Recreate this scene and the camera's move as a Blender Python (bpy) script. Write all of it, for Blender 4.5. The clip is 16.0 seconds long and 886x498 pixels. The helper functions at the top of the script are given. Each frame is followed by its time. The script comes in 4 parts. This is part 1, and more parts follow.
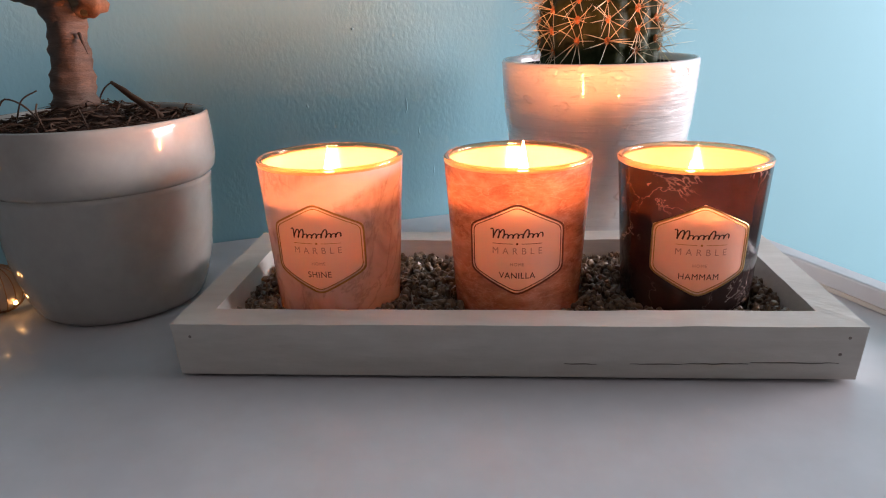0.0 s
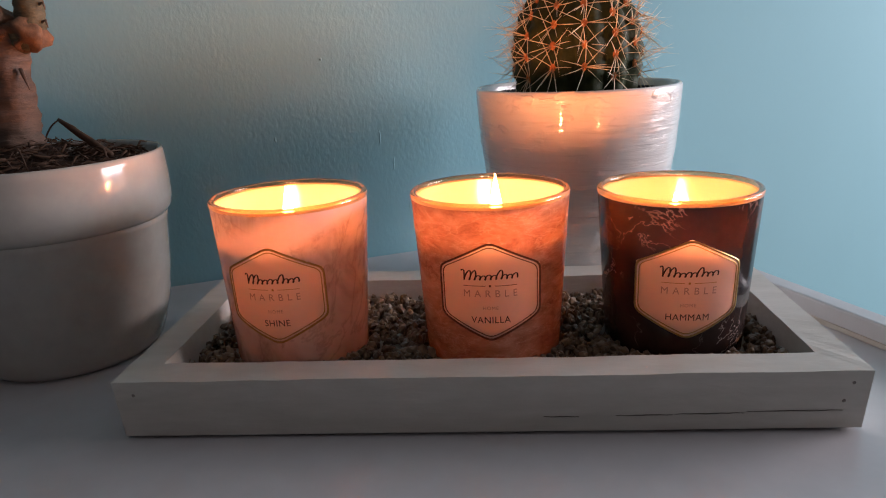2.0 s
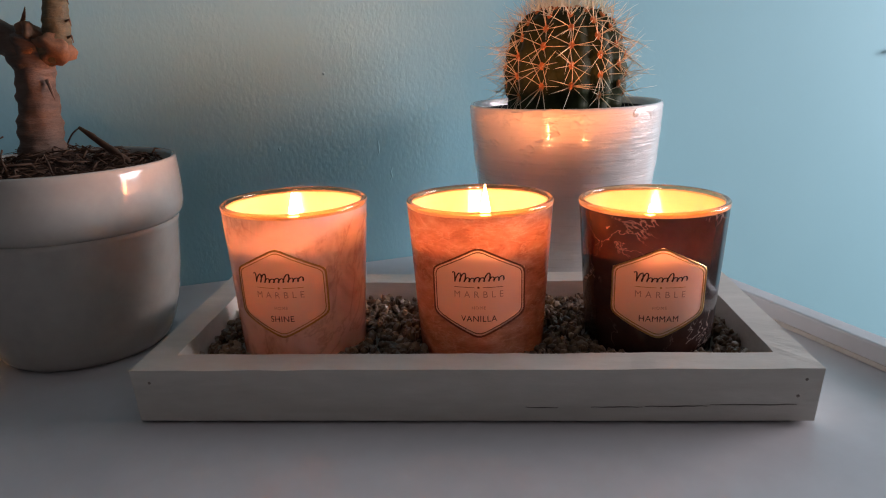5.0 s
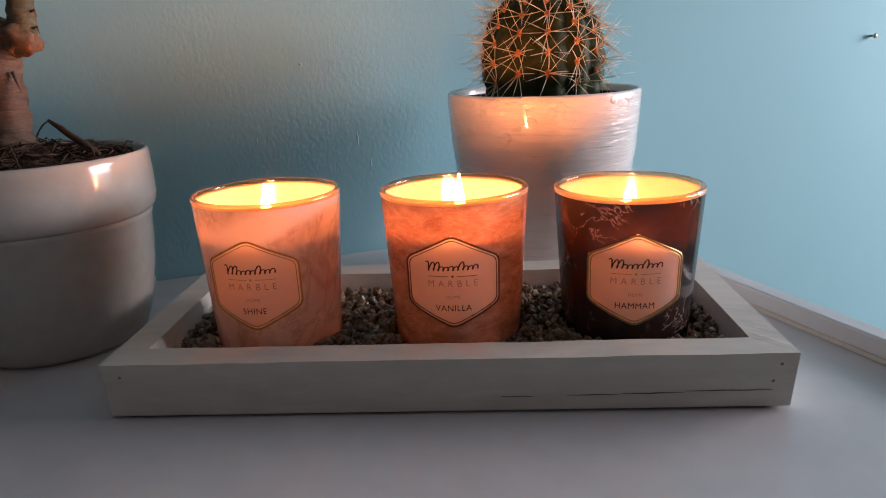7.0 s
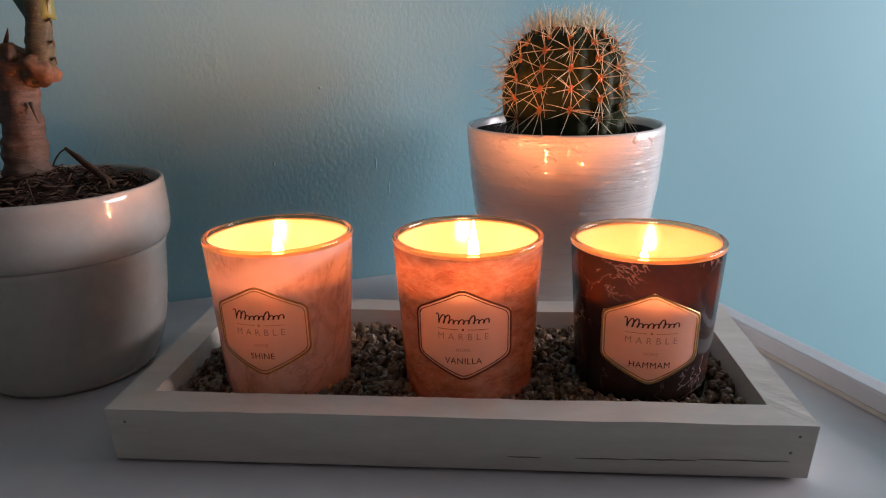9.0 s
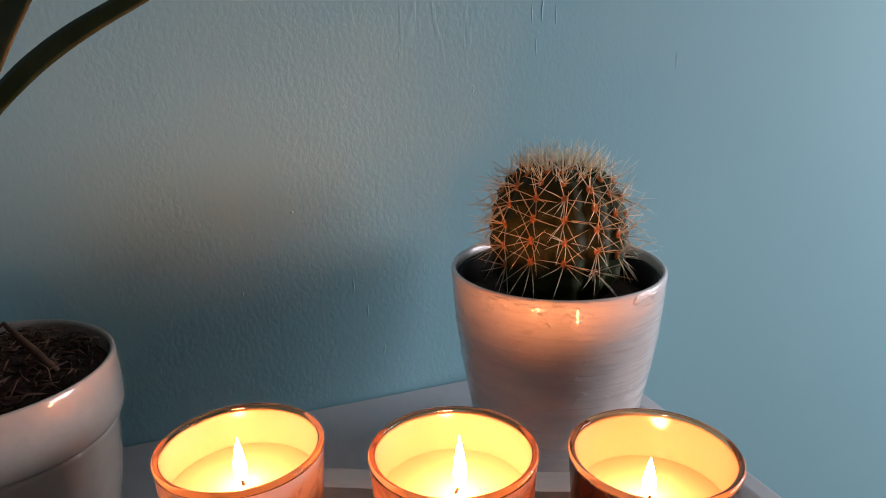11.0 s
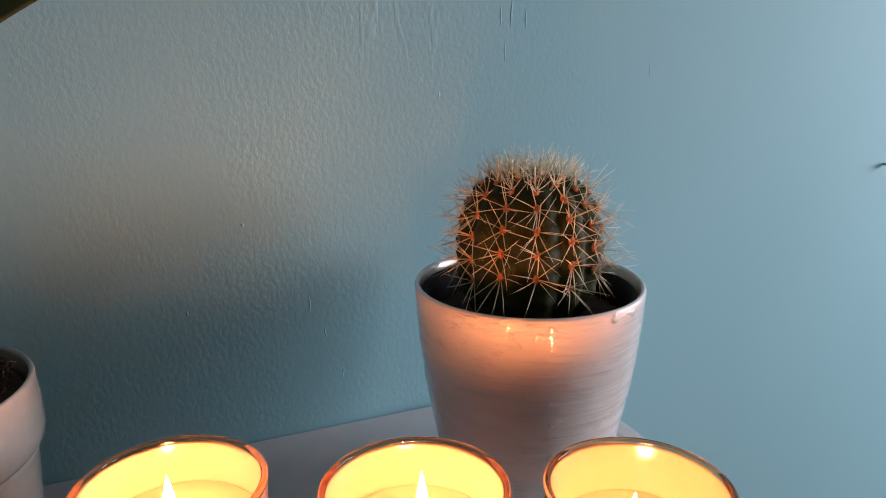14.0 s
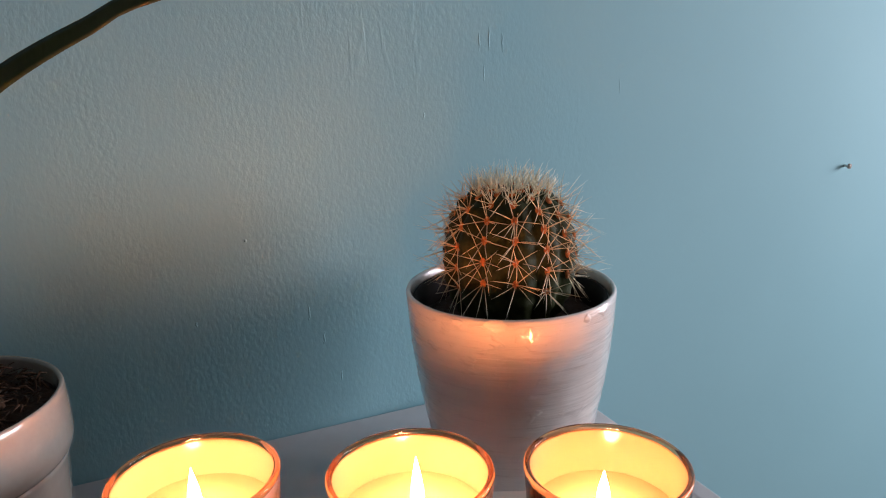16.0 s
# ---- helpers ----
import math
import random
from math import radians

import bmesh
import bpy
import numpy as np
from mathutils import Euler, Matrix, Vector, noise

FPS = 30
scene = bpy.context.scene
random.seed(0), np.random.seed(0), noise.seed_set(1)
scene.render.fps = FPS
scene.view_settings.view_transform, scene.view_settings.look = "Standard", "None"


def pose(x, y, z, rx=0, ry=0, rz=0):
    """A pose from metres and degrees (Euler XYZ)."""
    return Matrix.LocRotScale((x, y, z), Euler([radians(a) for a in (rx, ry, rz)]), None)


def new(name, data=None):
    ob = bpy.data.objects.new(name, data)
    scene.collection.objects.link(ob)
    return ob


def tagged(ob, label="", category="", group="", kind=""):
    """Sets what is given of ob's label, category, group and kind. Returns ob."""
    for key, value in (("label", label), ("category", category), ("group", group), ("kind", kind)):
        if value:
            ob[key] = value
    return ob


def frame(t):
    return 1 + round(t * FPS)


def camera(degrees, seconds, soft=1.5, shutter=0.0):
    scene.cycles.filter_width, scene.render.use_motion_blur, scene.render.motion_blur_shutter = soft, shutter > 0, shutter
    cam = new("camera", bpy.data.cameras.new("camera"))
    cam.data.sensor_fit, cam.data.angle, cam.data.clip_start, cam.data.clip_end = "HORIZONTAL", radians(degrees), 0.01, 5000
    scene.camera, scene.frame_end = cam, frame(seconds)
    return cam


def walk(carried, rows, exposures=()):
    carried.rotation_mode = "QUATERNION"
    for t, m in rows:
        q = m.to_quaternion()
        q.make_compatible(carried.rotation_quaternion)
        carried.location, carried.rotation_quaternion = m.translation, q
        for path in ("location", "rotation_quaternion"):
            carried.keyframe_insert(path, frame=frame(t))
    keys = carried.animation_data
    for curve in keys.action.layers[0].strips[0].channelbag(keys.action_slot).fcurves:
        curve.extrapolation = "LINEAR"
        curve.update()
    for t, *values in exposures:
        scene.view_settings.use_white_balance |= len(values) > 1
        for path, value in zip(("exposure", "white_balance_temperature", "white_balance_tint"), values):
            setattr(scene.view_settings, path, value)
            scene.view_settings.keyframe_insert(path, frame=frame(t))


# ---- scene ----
cam = camera(63.74, 16.0, soft=1.1)
PATH = [
    (0, -0.0028, -0.3164, 0.1762, 71.46, 1.61, 4.00),
    (0.5, 0.0111, -0.2969, 0.1717, 71.87, 2.28, 5.30),
    (1, 0.0097, -0.2925, 0.1760, 72.95, 2.11, 3.87),
    (1.5, 0.0057, -0.2892, 0.1730, 73.57, 2.35, 3.52),
    (2, 0.0075, -0.2866, 0.1738, 73.68, 2.59, 3.06),
    (2.5, 0.0105, -0.2970, 0.1751, 73.59, 2.27, 2.62),
    (3, 0.0130, -0.3042, 0.1773, 73.88, 2.36, 2.65),
    (3.5, 0.0149, -0.3071, 0.1779, 74.29, 2.08, 2.88),
    (3.7, 0.0148, -0.3088, 0.1800, 74.27, 1.50, 3.08),
    (5.8, 0.0090, -0.3181, 0.1798, 74.77, 2.08, 2.52),
    (6, 0.0108, -0.3161, 0.1780, 75.31, 2.72, 2.65),
    (6.5, 0.0134, -0.3134, 0.1729, 73.80, 2.42, 2.24),
    (7, 0.0202, -0.3130, 0.1765, 73.81, 2.21, 2.15),
    (7.5, 0.0132, -0.3030, 0.1721, 73.84, 1.13, 3.43),
    (8, 0.0179, -0.3013, 0.1735, 74.04, 1.03, 4.21),
    (8.2, 0.0194, -0.3011, 0.1779, 73.97, 1.19, 4.02),
    (10.3, 0.0303, -0.2587, 0.2617, 71.80, 0.39, 4.83),
    (10.5, 0.0297, -0.2478, 0.2735, 71.65, 0.44, 4.15),
    (10.8, 0.0253, -0.2364, 0.2872, 72.10, 0.66, 3.57),
    (11, 0.0236, -0.2262, 0.2916, 72.88, 1.13, 3.09),
    (11.5, 0.0229, -0.2004, 0.2865, 74.92, 0.23, 2.14),
    (12, 0.0204, -0.1769, 0.2781, 75.54, 0.51, 1.51),
    (12.5, 0.0244, -0.1709, 0.2775, 74.60, -0.00, 0.93),
    (13, 0.0217, -0.1653, 0.2745, 74.12, 0.40, 0.96),
    (13.5, 0.0233, -0.1755, 0.2757, 74.55, 0.21, 0.47),
    (14, 0.0243, -0.1931, 0.2763, 74.66, 0.32, 0.58),
    (14.5, 0.0262, -0.2067, 0.2827, 75.37, 0.97, 0.25),
    (15, 0.0286, -0.2176, 0.2864, 75.96, 1.89, 0.15),
    (15.5, 0.0302, -0.2255, 0.2880, 75.56, 2.00, -0.12),
    (16, 0.0276, -0.2323, 0.2914, 74.91, 1.64, -0.45),
]
EXPOSURES = [(0.0, 0.68), (0.5, 0.52), (1.2, 0.24), (2.0, 0.08), (8.2, 0.1), (10.3, -0.25), (11.5, -0.4), (12.6, -0.3), (16.0, -0.2)]
walk(cam, [(t, pose(x, y, z, rx, ry, rz)) for t, x, y, z, rx, ry, rz in PATH], EXPOSURES)

# ---- light ----
WALL_TURN = 23.58                     # the wall and the table are turned against the tray
ROOM = pose(0, 0, 0, 0, 0, WALL_TURN)
WALL_V = 0.3052                       # the painted wall, in the turned frame
world = bpy.data.worlds.new("world")
scene.world = world
world.use_nodes = True
wn = world.node_tree
sky = wn.nodes.new("ShaderNodeTexSky")
sky.sky_type, sky.sun_disc, sky.sun_elevation, sky.sun_rotation = "NISHITA", False, radians(12), radians(200)
wn.nodes["Background"].inputs["Strength"].default_value = 0.05
wn.links.new(sky.outputs["Color"], wn.nodes["Background"].inputs["Color"])

WIN_U, WIN_V0, WIN_V1, WIN_Z0, WIN_Z1 = 1.70, -0.85, 0.16, 0.10, 0.62
day = bpy.data.lights.new("window_daylight", "AREA")
day.shape, day.size, day.size_y = "RECTANGLE", WIN_Z1 - WIN_Z0, WIN_V1 - WIN_V0
day.energy, day.color = 37.0, (1.0, 0.91, 0.97)
lamp = new("window_daylight", day)
lamp.matrix_world = ROOM @ pose(WIN_U - 0.02, (WIN_V0 + WIN_V1) / 2, (WIN_Z0 + WIN_Z1) / 2, 0, 90, 0)
FLAME = 490.0                         # brightness of the candle flames


# ---- materials ----
def nodes_of(name):
    m = bpy.data.materials.new(name)
    m.use_nodes = True
    return m, m.node_tree, m.node_tree.nodes["Principled BSDF"]


def noise_tex(nt, scale, detail=4.0, rough=0.55, stretch=(1, 1, 1), distort=0.0):
    tc = nt.nodes.new("ShaderNodeTexCoord")
    mp = nt.nodes.new("ShaderNodeMapping")
    mp.inputs["Scale"].default_value = stretch
    nt.links.new(tc.outputs["Object"], mp.inputs["Vector"])
    tx = nt.nodes.new("ShaderNodeTexNoise")
    tx.inputs["Scale"].default_value, tx.inputs["Detail"].default_value = scale, detail
    tx.inputs["Roughness"].default_value, tx.inputs["Distortion"].default_value = rough, distort
    nt.links.new(mp.outputs["Vector"], tx.inputs["Vector"])
    return tx.outputs["Fac"]


def ramp(nt, fac, stops):
    r = nt.nodes.new("ShaderNodeValToRGB")
    e = r.color_ramp.elements
    while len(e) < len(stops):
        e.new(0.5)
    for el, (p, c) in zip(e, stops):
        el.position, el.color = p, (*c, 1)
    nt.links.new(fac, r.inputs["Fac"])
    return r.outputs["Color"]


def mix(nt, fac, a, b, mode="MIX"):
    m = nt.nodes.new("ShaderNodeMix")
    m.data_type, m.blend_type = "RGBA", mode
    for sock, v in ((m.inputs[0], fac), (m.inputs[6], a), (m.inputs[7], b)):
        if isinstance(v, (int, float)):
            sock.default_value = v
        elif isinstance(v, tuple):
            sock.default_value = (*v, 1)
        else:
            nt.links.new(v, sock)
    return m.outputs[2]


def bump(nt, height, strength, distance, base=None):
    b = nt.nodes.new("ShaderNodeBump")
    b.inputs["Strength"].default_value, b.inputs["Distance"].default_value = strength, distance
    nt.links.new(height, b.inputs["Height"])
    if base:
        nt.links.new(base, b.inputs["Normal"])
    return b.outputs["Normal"]


def surface(name, dark, light, scale, rough, stretch=(1, 1, 1), relief=0.0, fine=None, coat=0.0, metal=0.0, rough_var=0.1, detail=5.0):
    """A surface with two scales of variation in colour, gloss that varies, and a fine relief."""
    m, nt, bs = nodes_of(name)
    big = noise_tex(nt, scale, detail, 0.6, stretch)
    small = noise_tex(nt, scale * 9, 4, 0.6, stretch)
    col = ramp(nt, big, [(0.3, dark), (0.7, light)])
    col = mix(nt, 0.22, col, ramp(nt, small, [(0.3, tuple(c * 0.7 for c in dark)), (0.72, light)]))
    nt.links.new(col, bs.inputs["Base Color"])
    rr = nt.nodes.new("ShaderNodeMapRange")
    rr.inputs["To Min"].default_value, rr.inputs["To Max"].default_value = max(0.02, rough - rough_var), min(1, rough + rough_var)
    nt.links.new(big, rr.inputs["Value"])
    nt.links.new(rr.outputs["Result"], bs.inputs["Roughness"])
    bs.inputs["Metallic"].default_value, bs.inputs["Coat Weight"].default_value = metal, coat
    bs.inputs["Coat Roughness"].default_value = 0.08
    if relief:
        n = bump(nt, noise_tex(nt, fine or scale * 6, 5, 0.6, stretch), 1.0, relief)
        nt.links.new(n, bs.inputs["Normal"])
    return m


def wall_paint():
    """Pale turquoise emulsion over a stippled, hand-rolled plaster."""
    m, nt, bs = nodes_of("turquoise_wall_paint")
    big = noise_tex(nt, 2.2, 4)
    col = ramp(nt, big, [(0.3, (0.255, 0.50, 0.58)), (0.7, (0.285, 0.54, 0.62))])
    nt.links.new(col, bs.inputs["Base Color"])
    bs.inputs["Roughness"].default_value = 0.75
    bs.inputs["Specular IOR Level"].default_value = 0.3
    patch = ramp(nt, noise_tex(nt, 7, 3, 0.6, (1, 1, 0.6)), [(0.40, (0.42, 0.42, 0.42)), (0.62, (1, 1, 1))])
    stip = noise_tex(nt, 270, 3, 0.55, (1.2, 1, 0.8))
    tc = nt.nodes.new("ShaderNodeTexCoord")
    sp = nt.nodes.new("ShaderNodeSeparateXYZ")
    nt.links.new(tc.outputs["Object"], sp.inputs["Vector"])
    mr = nt.nodes.new("ShaderNodeMapRange")
    for key, v in (("From Min", 0.0), ("From Max", 0.22), ("To Min", 1.0), ("To Max", 0.12)):
        mr.inputs[key].default_value = v
    nt.links.new(sp.outputs["X"], mr.inputs["Value"])
    h = mix(nt, 1.0, mix(nt, 1.0, stip, patch, "MULTIPLY"), mr.outputs["Result"], "MULTIPLY")
    n = bump(nt, h, 1.0, 0.00042)
    drips = noise_tex(nt, 60, 2, 0.5, (1.6, 1, 0.25), 0.6)
    dmask = ramp(nt, noise_tex(nt, 5, 2, 0.5, (1, 1, 0.5)), [(0.60, (0, 0, 0)), (0.72, (1, 1, 1))])
    n = bump(nt, mix(nt, 1.0, ramp(nt, drips, [(0.55, (0, 0, 0)), (0.68, (1, 1, 1))]), dmask, "MULTIPLY"), 0.5, 0.0004, n)
    nt.links.new(n, bs.inputs["Normal"])
    return m


def thin_sheet(name, colour, through_colour, share, rough, coat=0.4):
    """A printed film or wax-like sheet: part of the light goes through it and scatters."""
    m, nt, bs = nodes_of(name)
    out = nt.nodes["Material Output"]
    tr = nt.nodes.new("ShaderNodeBsdfTranslucent")
    ms = nt.nodes.new("ShaderNodeMixShader")
    ms.inputs["Fac"].default_value = share
    for sock, v in ((bs.inputs["Base Color"], colour), (tr.inputs["Color"], through_colour)):
        v = v(nt) if callable(v) else v
        if isinstance(v, tuple):
            sock.default_value = (*v, 1)
        else:
            nt.links.new(v, sock)
    bs.inputs["Roughness"].default_value, bs.inputs["Coat Weight"].default_value = rough, coat
    bs.inputs["Coat Roughness"].default_value = 0.05
    nt.links.new(bs.outputs["BSDF"], ms.inputs[1])
    nt.links.new(tr.outputs["BSDF"], ms.inputs[2])
    last = ms.outputs["Shader"]
    cut = nt.nodes.get("window_mask")
    if cut:
        clear = nt.nodes.new("ShaderNodeBsdfTransparent")
        ms = nt.nodes.new("ShaderNodeMixShader")
        nt.links.new(cut.outputs[0], ms.inputs["Fac"])
        nt.links.new(last, ms.inputs[1])
        nt.links.new(clear.outputs["BSDF"], ms.inputs[2])
        last = ms.outputs["Shader"]
    nt.links.new(last, out.inputs["Surface"])
    return m


def veins(nt, scale, width, distort, stretch=(1, 1, 1)):
    f = noise_tex(nt, scale, 5, 0.62, stretch, distort)
    return ramp(nt, f, [(0.5 - width, (0, 0, 0)), (0.5, (1, 1, 1)), (0.5 + width, (0, 0, 0))])


def with_window(print_of):
    """The sleeve is cut out in a hexagon where the label sits."""
    def colour(nt):
        def math_node(op, a, b=None):
            n = nt.nodes.new("ShaderNodeMath")
            n.operation = op
            for sock, v in zip(n.inputs, (a, b)):
                if isinstance(v, (int, float)):
                    sock.default_value = v
                elif v is not None:
                    nt.links.new(v, sock)
            return n.outputs[0]
        tc = nt.nodes.new("ShaderNodeTexCoord")
        sp = nt.nodes.new("ShaderNodeSeparateXYZ")
        nt.links.new(tc.outputs["Object"], sp.inputs["Vector"])
        turn = math_node("ARCTAN2", sp.outputs["X"], math_node("MULTIPLY", sp.outputs["Y"], -1.0))
        s = math_node("ABSOLUTE", math_node("MULTIPLY", turn, 0.0375))
        z = math_node("ABSOLUTE", math_node("SUBTRACT", sp.outputs["Z"], 0.0447))
        side = math_node("LESS_THAN", s, 0.0252)
        slope = math_node("LESS_THAN", math_node("ADD", z, math_node("MULTIPLY", s, 0.495)), 0.0249)
        mask = math_node("MULTIPLY", side, slope)
        mask.node.name = "window_mask"
        return print_of(nt)
    return colour


def marble_pale(nt):
    base = ramp(nt, noise_tex(nt, 40, 6, 0.65, (1, 1, 0.7), 0.8), [(0.30, (0.46, 0.33, 0.28)), (0.47, (0.70, 0.58, 0.54)), (0.7, (0.80, 0.70, 0.68))])
    col = mix(nt, mix(nt, 1.0, veins(nt, 20, 0.03, 1.0), (0.40, 0.40, 0.40), "MULTIPLY"), base, (0.33, 0.21, 0.17))
    tc = nt.nodes.new("ShaderNodeTexCoord")
    mp = nt.nodes.new("ShaderNodeMapping")
    mp.inputs["Rotation"].default_value = (0, radians(24), 0)
    nt.links.new(tc.outputs["Object"], mp.inputs["Vector"])
    sp = nt.nodes.new("ShaderNodeSeparateXYZ")
    nt.links.new(mp.outputs["Vector"], sp.inputs["Vector"])
    mr = nt.nodes.new("ShaderNodeMapRange")
    mr.inputs["From Min"].default_value, mr.inputs["From Max"].default_value = 0.0, 0.1
    nt.links.new(sp.outputs["Z"], mr.inputs["Value"])
    band = ramp(nt, mr.outputs["Result"], [(0.56, (0, 0, 0)), (0.60, (0.9, 0.9, 0.9)), (0.71, (0.9, 0.9, 0.9)), (0.79, (0, 0, 0))])
    return mix(nt, band, col, (0.84, 0.74, 0.74))


def marble_tan(nt):
    base = ramp(nt, noise_tex(nt, 60, 8, 0.75, (0.7, 0.7, 1.5), 0.35), [(0.28, (0.22, 0.09, 0.05)), (0.5, (0.52, 0.28, 0.19)), (0.72, (0.72, 0.48, 0.37))])
    return mix(nt, mix(nt, 1.0, veins(nt, 70, 0.02, 0.4, (0.6, 0.6, 1.6)), (0.4, 0.4, 0.4), "MULTIPLY"), base, (0.78, 0.58, 0.47))


def marble_dark(nt):
    base = ramp(nt, noise_tex(nt, 35, 6, 0.65), [(0.3, (0.018, 0.014, 0.016)), (0.75, (0.06, 0.038, 0.034))])
    fine = mix(nt, 1.0, veins(nt, 24, 0.008, 0.9), ramp(nt, noise_tex(nt, 26, 3), [(0.50, (0, 0, 0)), (0.62, (1, 1, 1))]), "MULTIPLY")
    return mix(nt, fine, base, (0.62, 0.48, 0.43))


def marble_dark_through(nt):
    fine = mix(nt, 1.0, veins(nt, 24, 0.008, 0.9), ramp(nt, noise_tex(nt, 26, 3), [(0.50, (0, 0, 0)), (0.66, (0.6, 0.6, 0.6))]), "MULTIPLY")
    return mix(nt, fine, ramp(nt, noise_tex(nt, 60, 5), [(0.3, (0.026, 0.011, 0.008)), (0.7, (0.055, 0.023, 0.015))]), (0.42, 0.28, 0.21))


def glow(name, colour, strength):
    m, nt, bs = nodes_of(name)
    em = nt.nodes.new("ShaderNodeEmission")
    em.inputs["Color"].default_value, em.inputs["Strength"].default_value = (*colour, 1), strength
    nt.links.new(em.outputs["Emission"], nt.nodes["Material Output"].inputs["Surface"])
    return m


def spine_mat():
    """Straw spines, rust red where they leave the felt pad."""
    m, nt, bs = nodes_of("cactus_spine")
    at = nt.nodes.new("ShaderNodeAttribute")
    at.attribute_name = "along"
    old = ramp(nt, at.outputs["Fac"], [(0.0, (0.42, 0.11, 0.03)), (0.12, (0.58, 0.38, 0.20)), (0.34, (0.76, 0.68, 0.48)), (1.0, (0.84, 0.80, 0.62))])
    nt.links.new(old, bs.inputs["Base Color"])
    bs.inputs["Roughness"].default_value = 0.45
    return m


def ridged_glaze():
    """Glossy white glaze with thin, broken throwing rings, sunk and darker, and a few dents."""
    m, nt, bs = nodes_of("ridged_white_glaze")
    big = noise_tex(nt, 10, 5, 0.6, (1.6, 1.6, 9))
    ring = ramp(nt, noise_tex(nt, 30, 4, 0.65, (0.8, 0.8, 15.0), 0.1), [(0.30, (0, 0, 0)), (0.42, (1, 1, 1))])
    col = ramp(nt, big, [(0.3, (0.68, 0.65, 0.64)), (0.7, (0.76, 0.73, 0.71))])
    nt.links.new(mix(nt, ring, mix(nt, 0.5, col, (0.55, 0.50, 0.49)), col), bs.inputs["Base Color"])
    bs.inputs["Roughness"].default_value, bs.inputs["Coat Weight"].default_value, bs.inputs["Coat Roughness"].default_value = 0.16, 0.6, 0.05
    n = bump(nt, ring, 0.35, 0.0004)
    wavy = noise_tex(nt, 55, 4, 0.65, (0.45, 0.45, 6.0), 0.3)
    n = bump(nt, wavy, 0.8, 0.0008, n)
    dent = ramp(nt, noise_tex(nt, 95, 2, 0.5, (0.8, 0.8, 1.3)), [(0.58, (0, 0, 0)), (0.68, (1, 1, 1))])
    patch = ramp(nt, noise_tex(nt, 16, 2, 0.5), [(0.46, (0, 0, 0)), (0.58, (1, 1, 1))])
    n = bump(nt, mix(nt, 1.0, dent, patch, "MULTIPLY"), 0.8, 0.0009, n)
    nt.links.new(n, bs.inputs["Normal"])
    return m


M_WALL = wall_paint()
M_FAR = surface("grey_plaster", (0.24, 0.23, 0.23), (0.32, 0.31, 0.31), 3, 0.85, relief=0.0006, fine=90)
M_ROOM = surface("room_plaster", (0.30, 0.28, 0.27), (0.38, 0.36, 0.35), 3, 0.8, relief=0.0006, fine=90)
M_FLOOR = surface("oak_floor", (0.20, 0.13, 0.08), (0.32, 0.22, 0.14), 4, 0.45, (1, 8, 1), relief=0.0006, fine=60)
M_TABLE = surface("white_lacquer", (0.56, 0.56, 0.58), (0.61, 0.61, 0.63), 5, 0.38, relief=0.00004, fine=120, coat=0.15)
M_FOOT_LINE = surface("beige_foot_line", (0.50, 0.45, 0.40), (0.60, 0.55, 0.50), 14, 0.5)
M_TRAY = surface("whitewashed_wood", (0.56, 0.53, 0.47), (0.70, 0.67, 0.62), 16, 0.62, (0.35, 1, 1.6), relief=0.0005, fine=120)
M_CRACK = surface("dark_crack", (0.10, 0.085, 0.07), (0.16, 0.14, 0.12), 60, 0.9)
M_NAIL = surface("rusty_nail", (0.20, 0.17, 0.15), (0.36, 0.32, 0.28), 200, 0.55, metal=0.5)
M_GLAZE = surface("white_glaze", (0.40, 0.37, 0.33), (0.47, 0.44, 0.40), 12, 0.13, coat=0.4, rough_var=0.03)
M_RIDGE = ridged_glaze()
M_NURSERY = surface("dark_plastic", (0.012, 0.01, 0.01), (0.024, 0.02, 0.018), 30, 0.7)
M_NURSERY.node_tree.nodes["Principled BSDF"].inputs["Specular IOR Level"].default_value = 0.12
M_SOIL = surface("potting_soil", (0.022, 0.010, 0.006), (0.075, 0.035, 0.02), 70, 0.95, relief=0.004, fine=220)
M_FIBRE = surface("coir_fibre", (0.035, 0.017, 0.009), (0.11, 0.055, 0.03), 80, 0.9)
M_BARK = surface("plant_bark", (0.05, 0.03, 0.02), (0.17, 0.105, 0.075), 55, 0.7, (0.6, 0.6, 2.2), relief=0.0012, fine=140)
M_YOUNG_BARK = surface("young_bark", (0.05, 0.045, 0.022), (0.15, 0.115, 0.06), 60, 0.7, (0.6, 0.6, 3.0), relief=0.001, fine=140)
M_CALLUS = surface("orange_bark", (0.07, 0.032, 0.016), (0.26, 0.12, 0.055), 150, 0.7, relief=0.001, fine=180)
M_GREEN_STEM = surface("green_stem", (0.12, 0.13, 0.03), (0.26, 0.27, 0.07), 60, 0.5, (1, 1, 0.3), relief=0.0003)
M_LEAF = surface("dark_green_leaf", (0.025, 0.045, 0.014), (0.06, 0.09, 0.03), 40, 0.4, (1, 1, 0.4), relief=0.0003, coat=0.2)
M_CACTUS = surface("cactus_skin", (0.014, 0.024, 0.008), (0.04, 0.05, 0.016), 60, 0.6, relief=0.0006, fine=300)
M_CACTUS.node_tree.nodes["Principled BSDF"].inputs["Specular IOR Level"].default_value = 0.2
M_SPINE = spine_mat()
M_WHITE_SPINE = surface("young_spine", (0.78, 0.76, 0.54), (0.90, 0.90, 0.74), 200, 0.5)
M_FELT = surface("areole_felt", (0.42, 0.11, 0.03), (0.62, 0.25, 0.09), 400, 0.95)
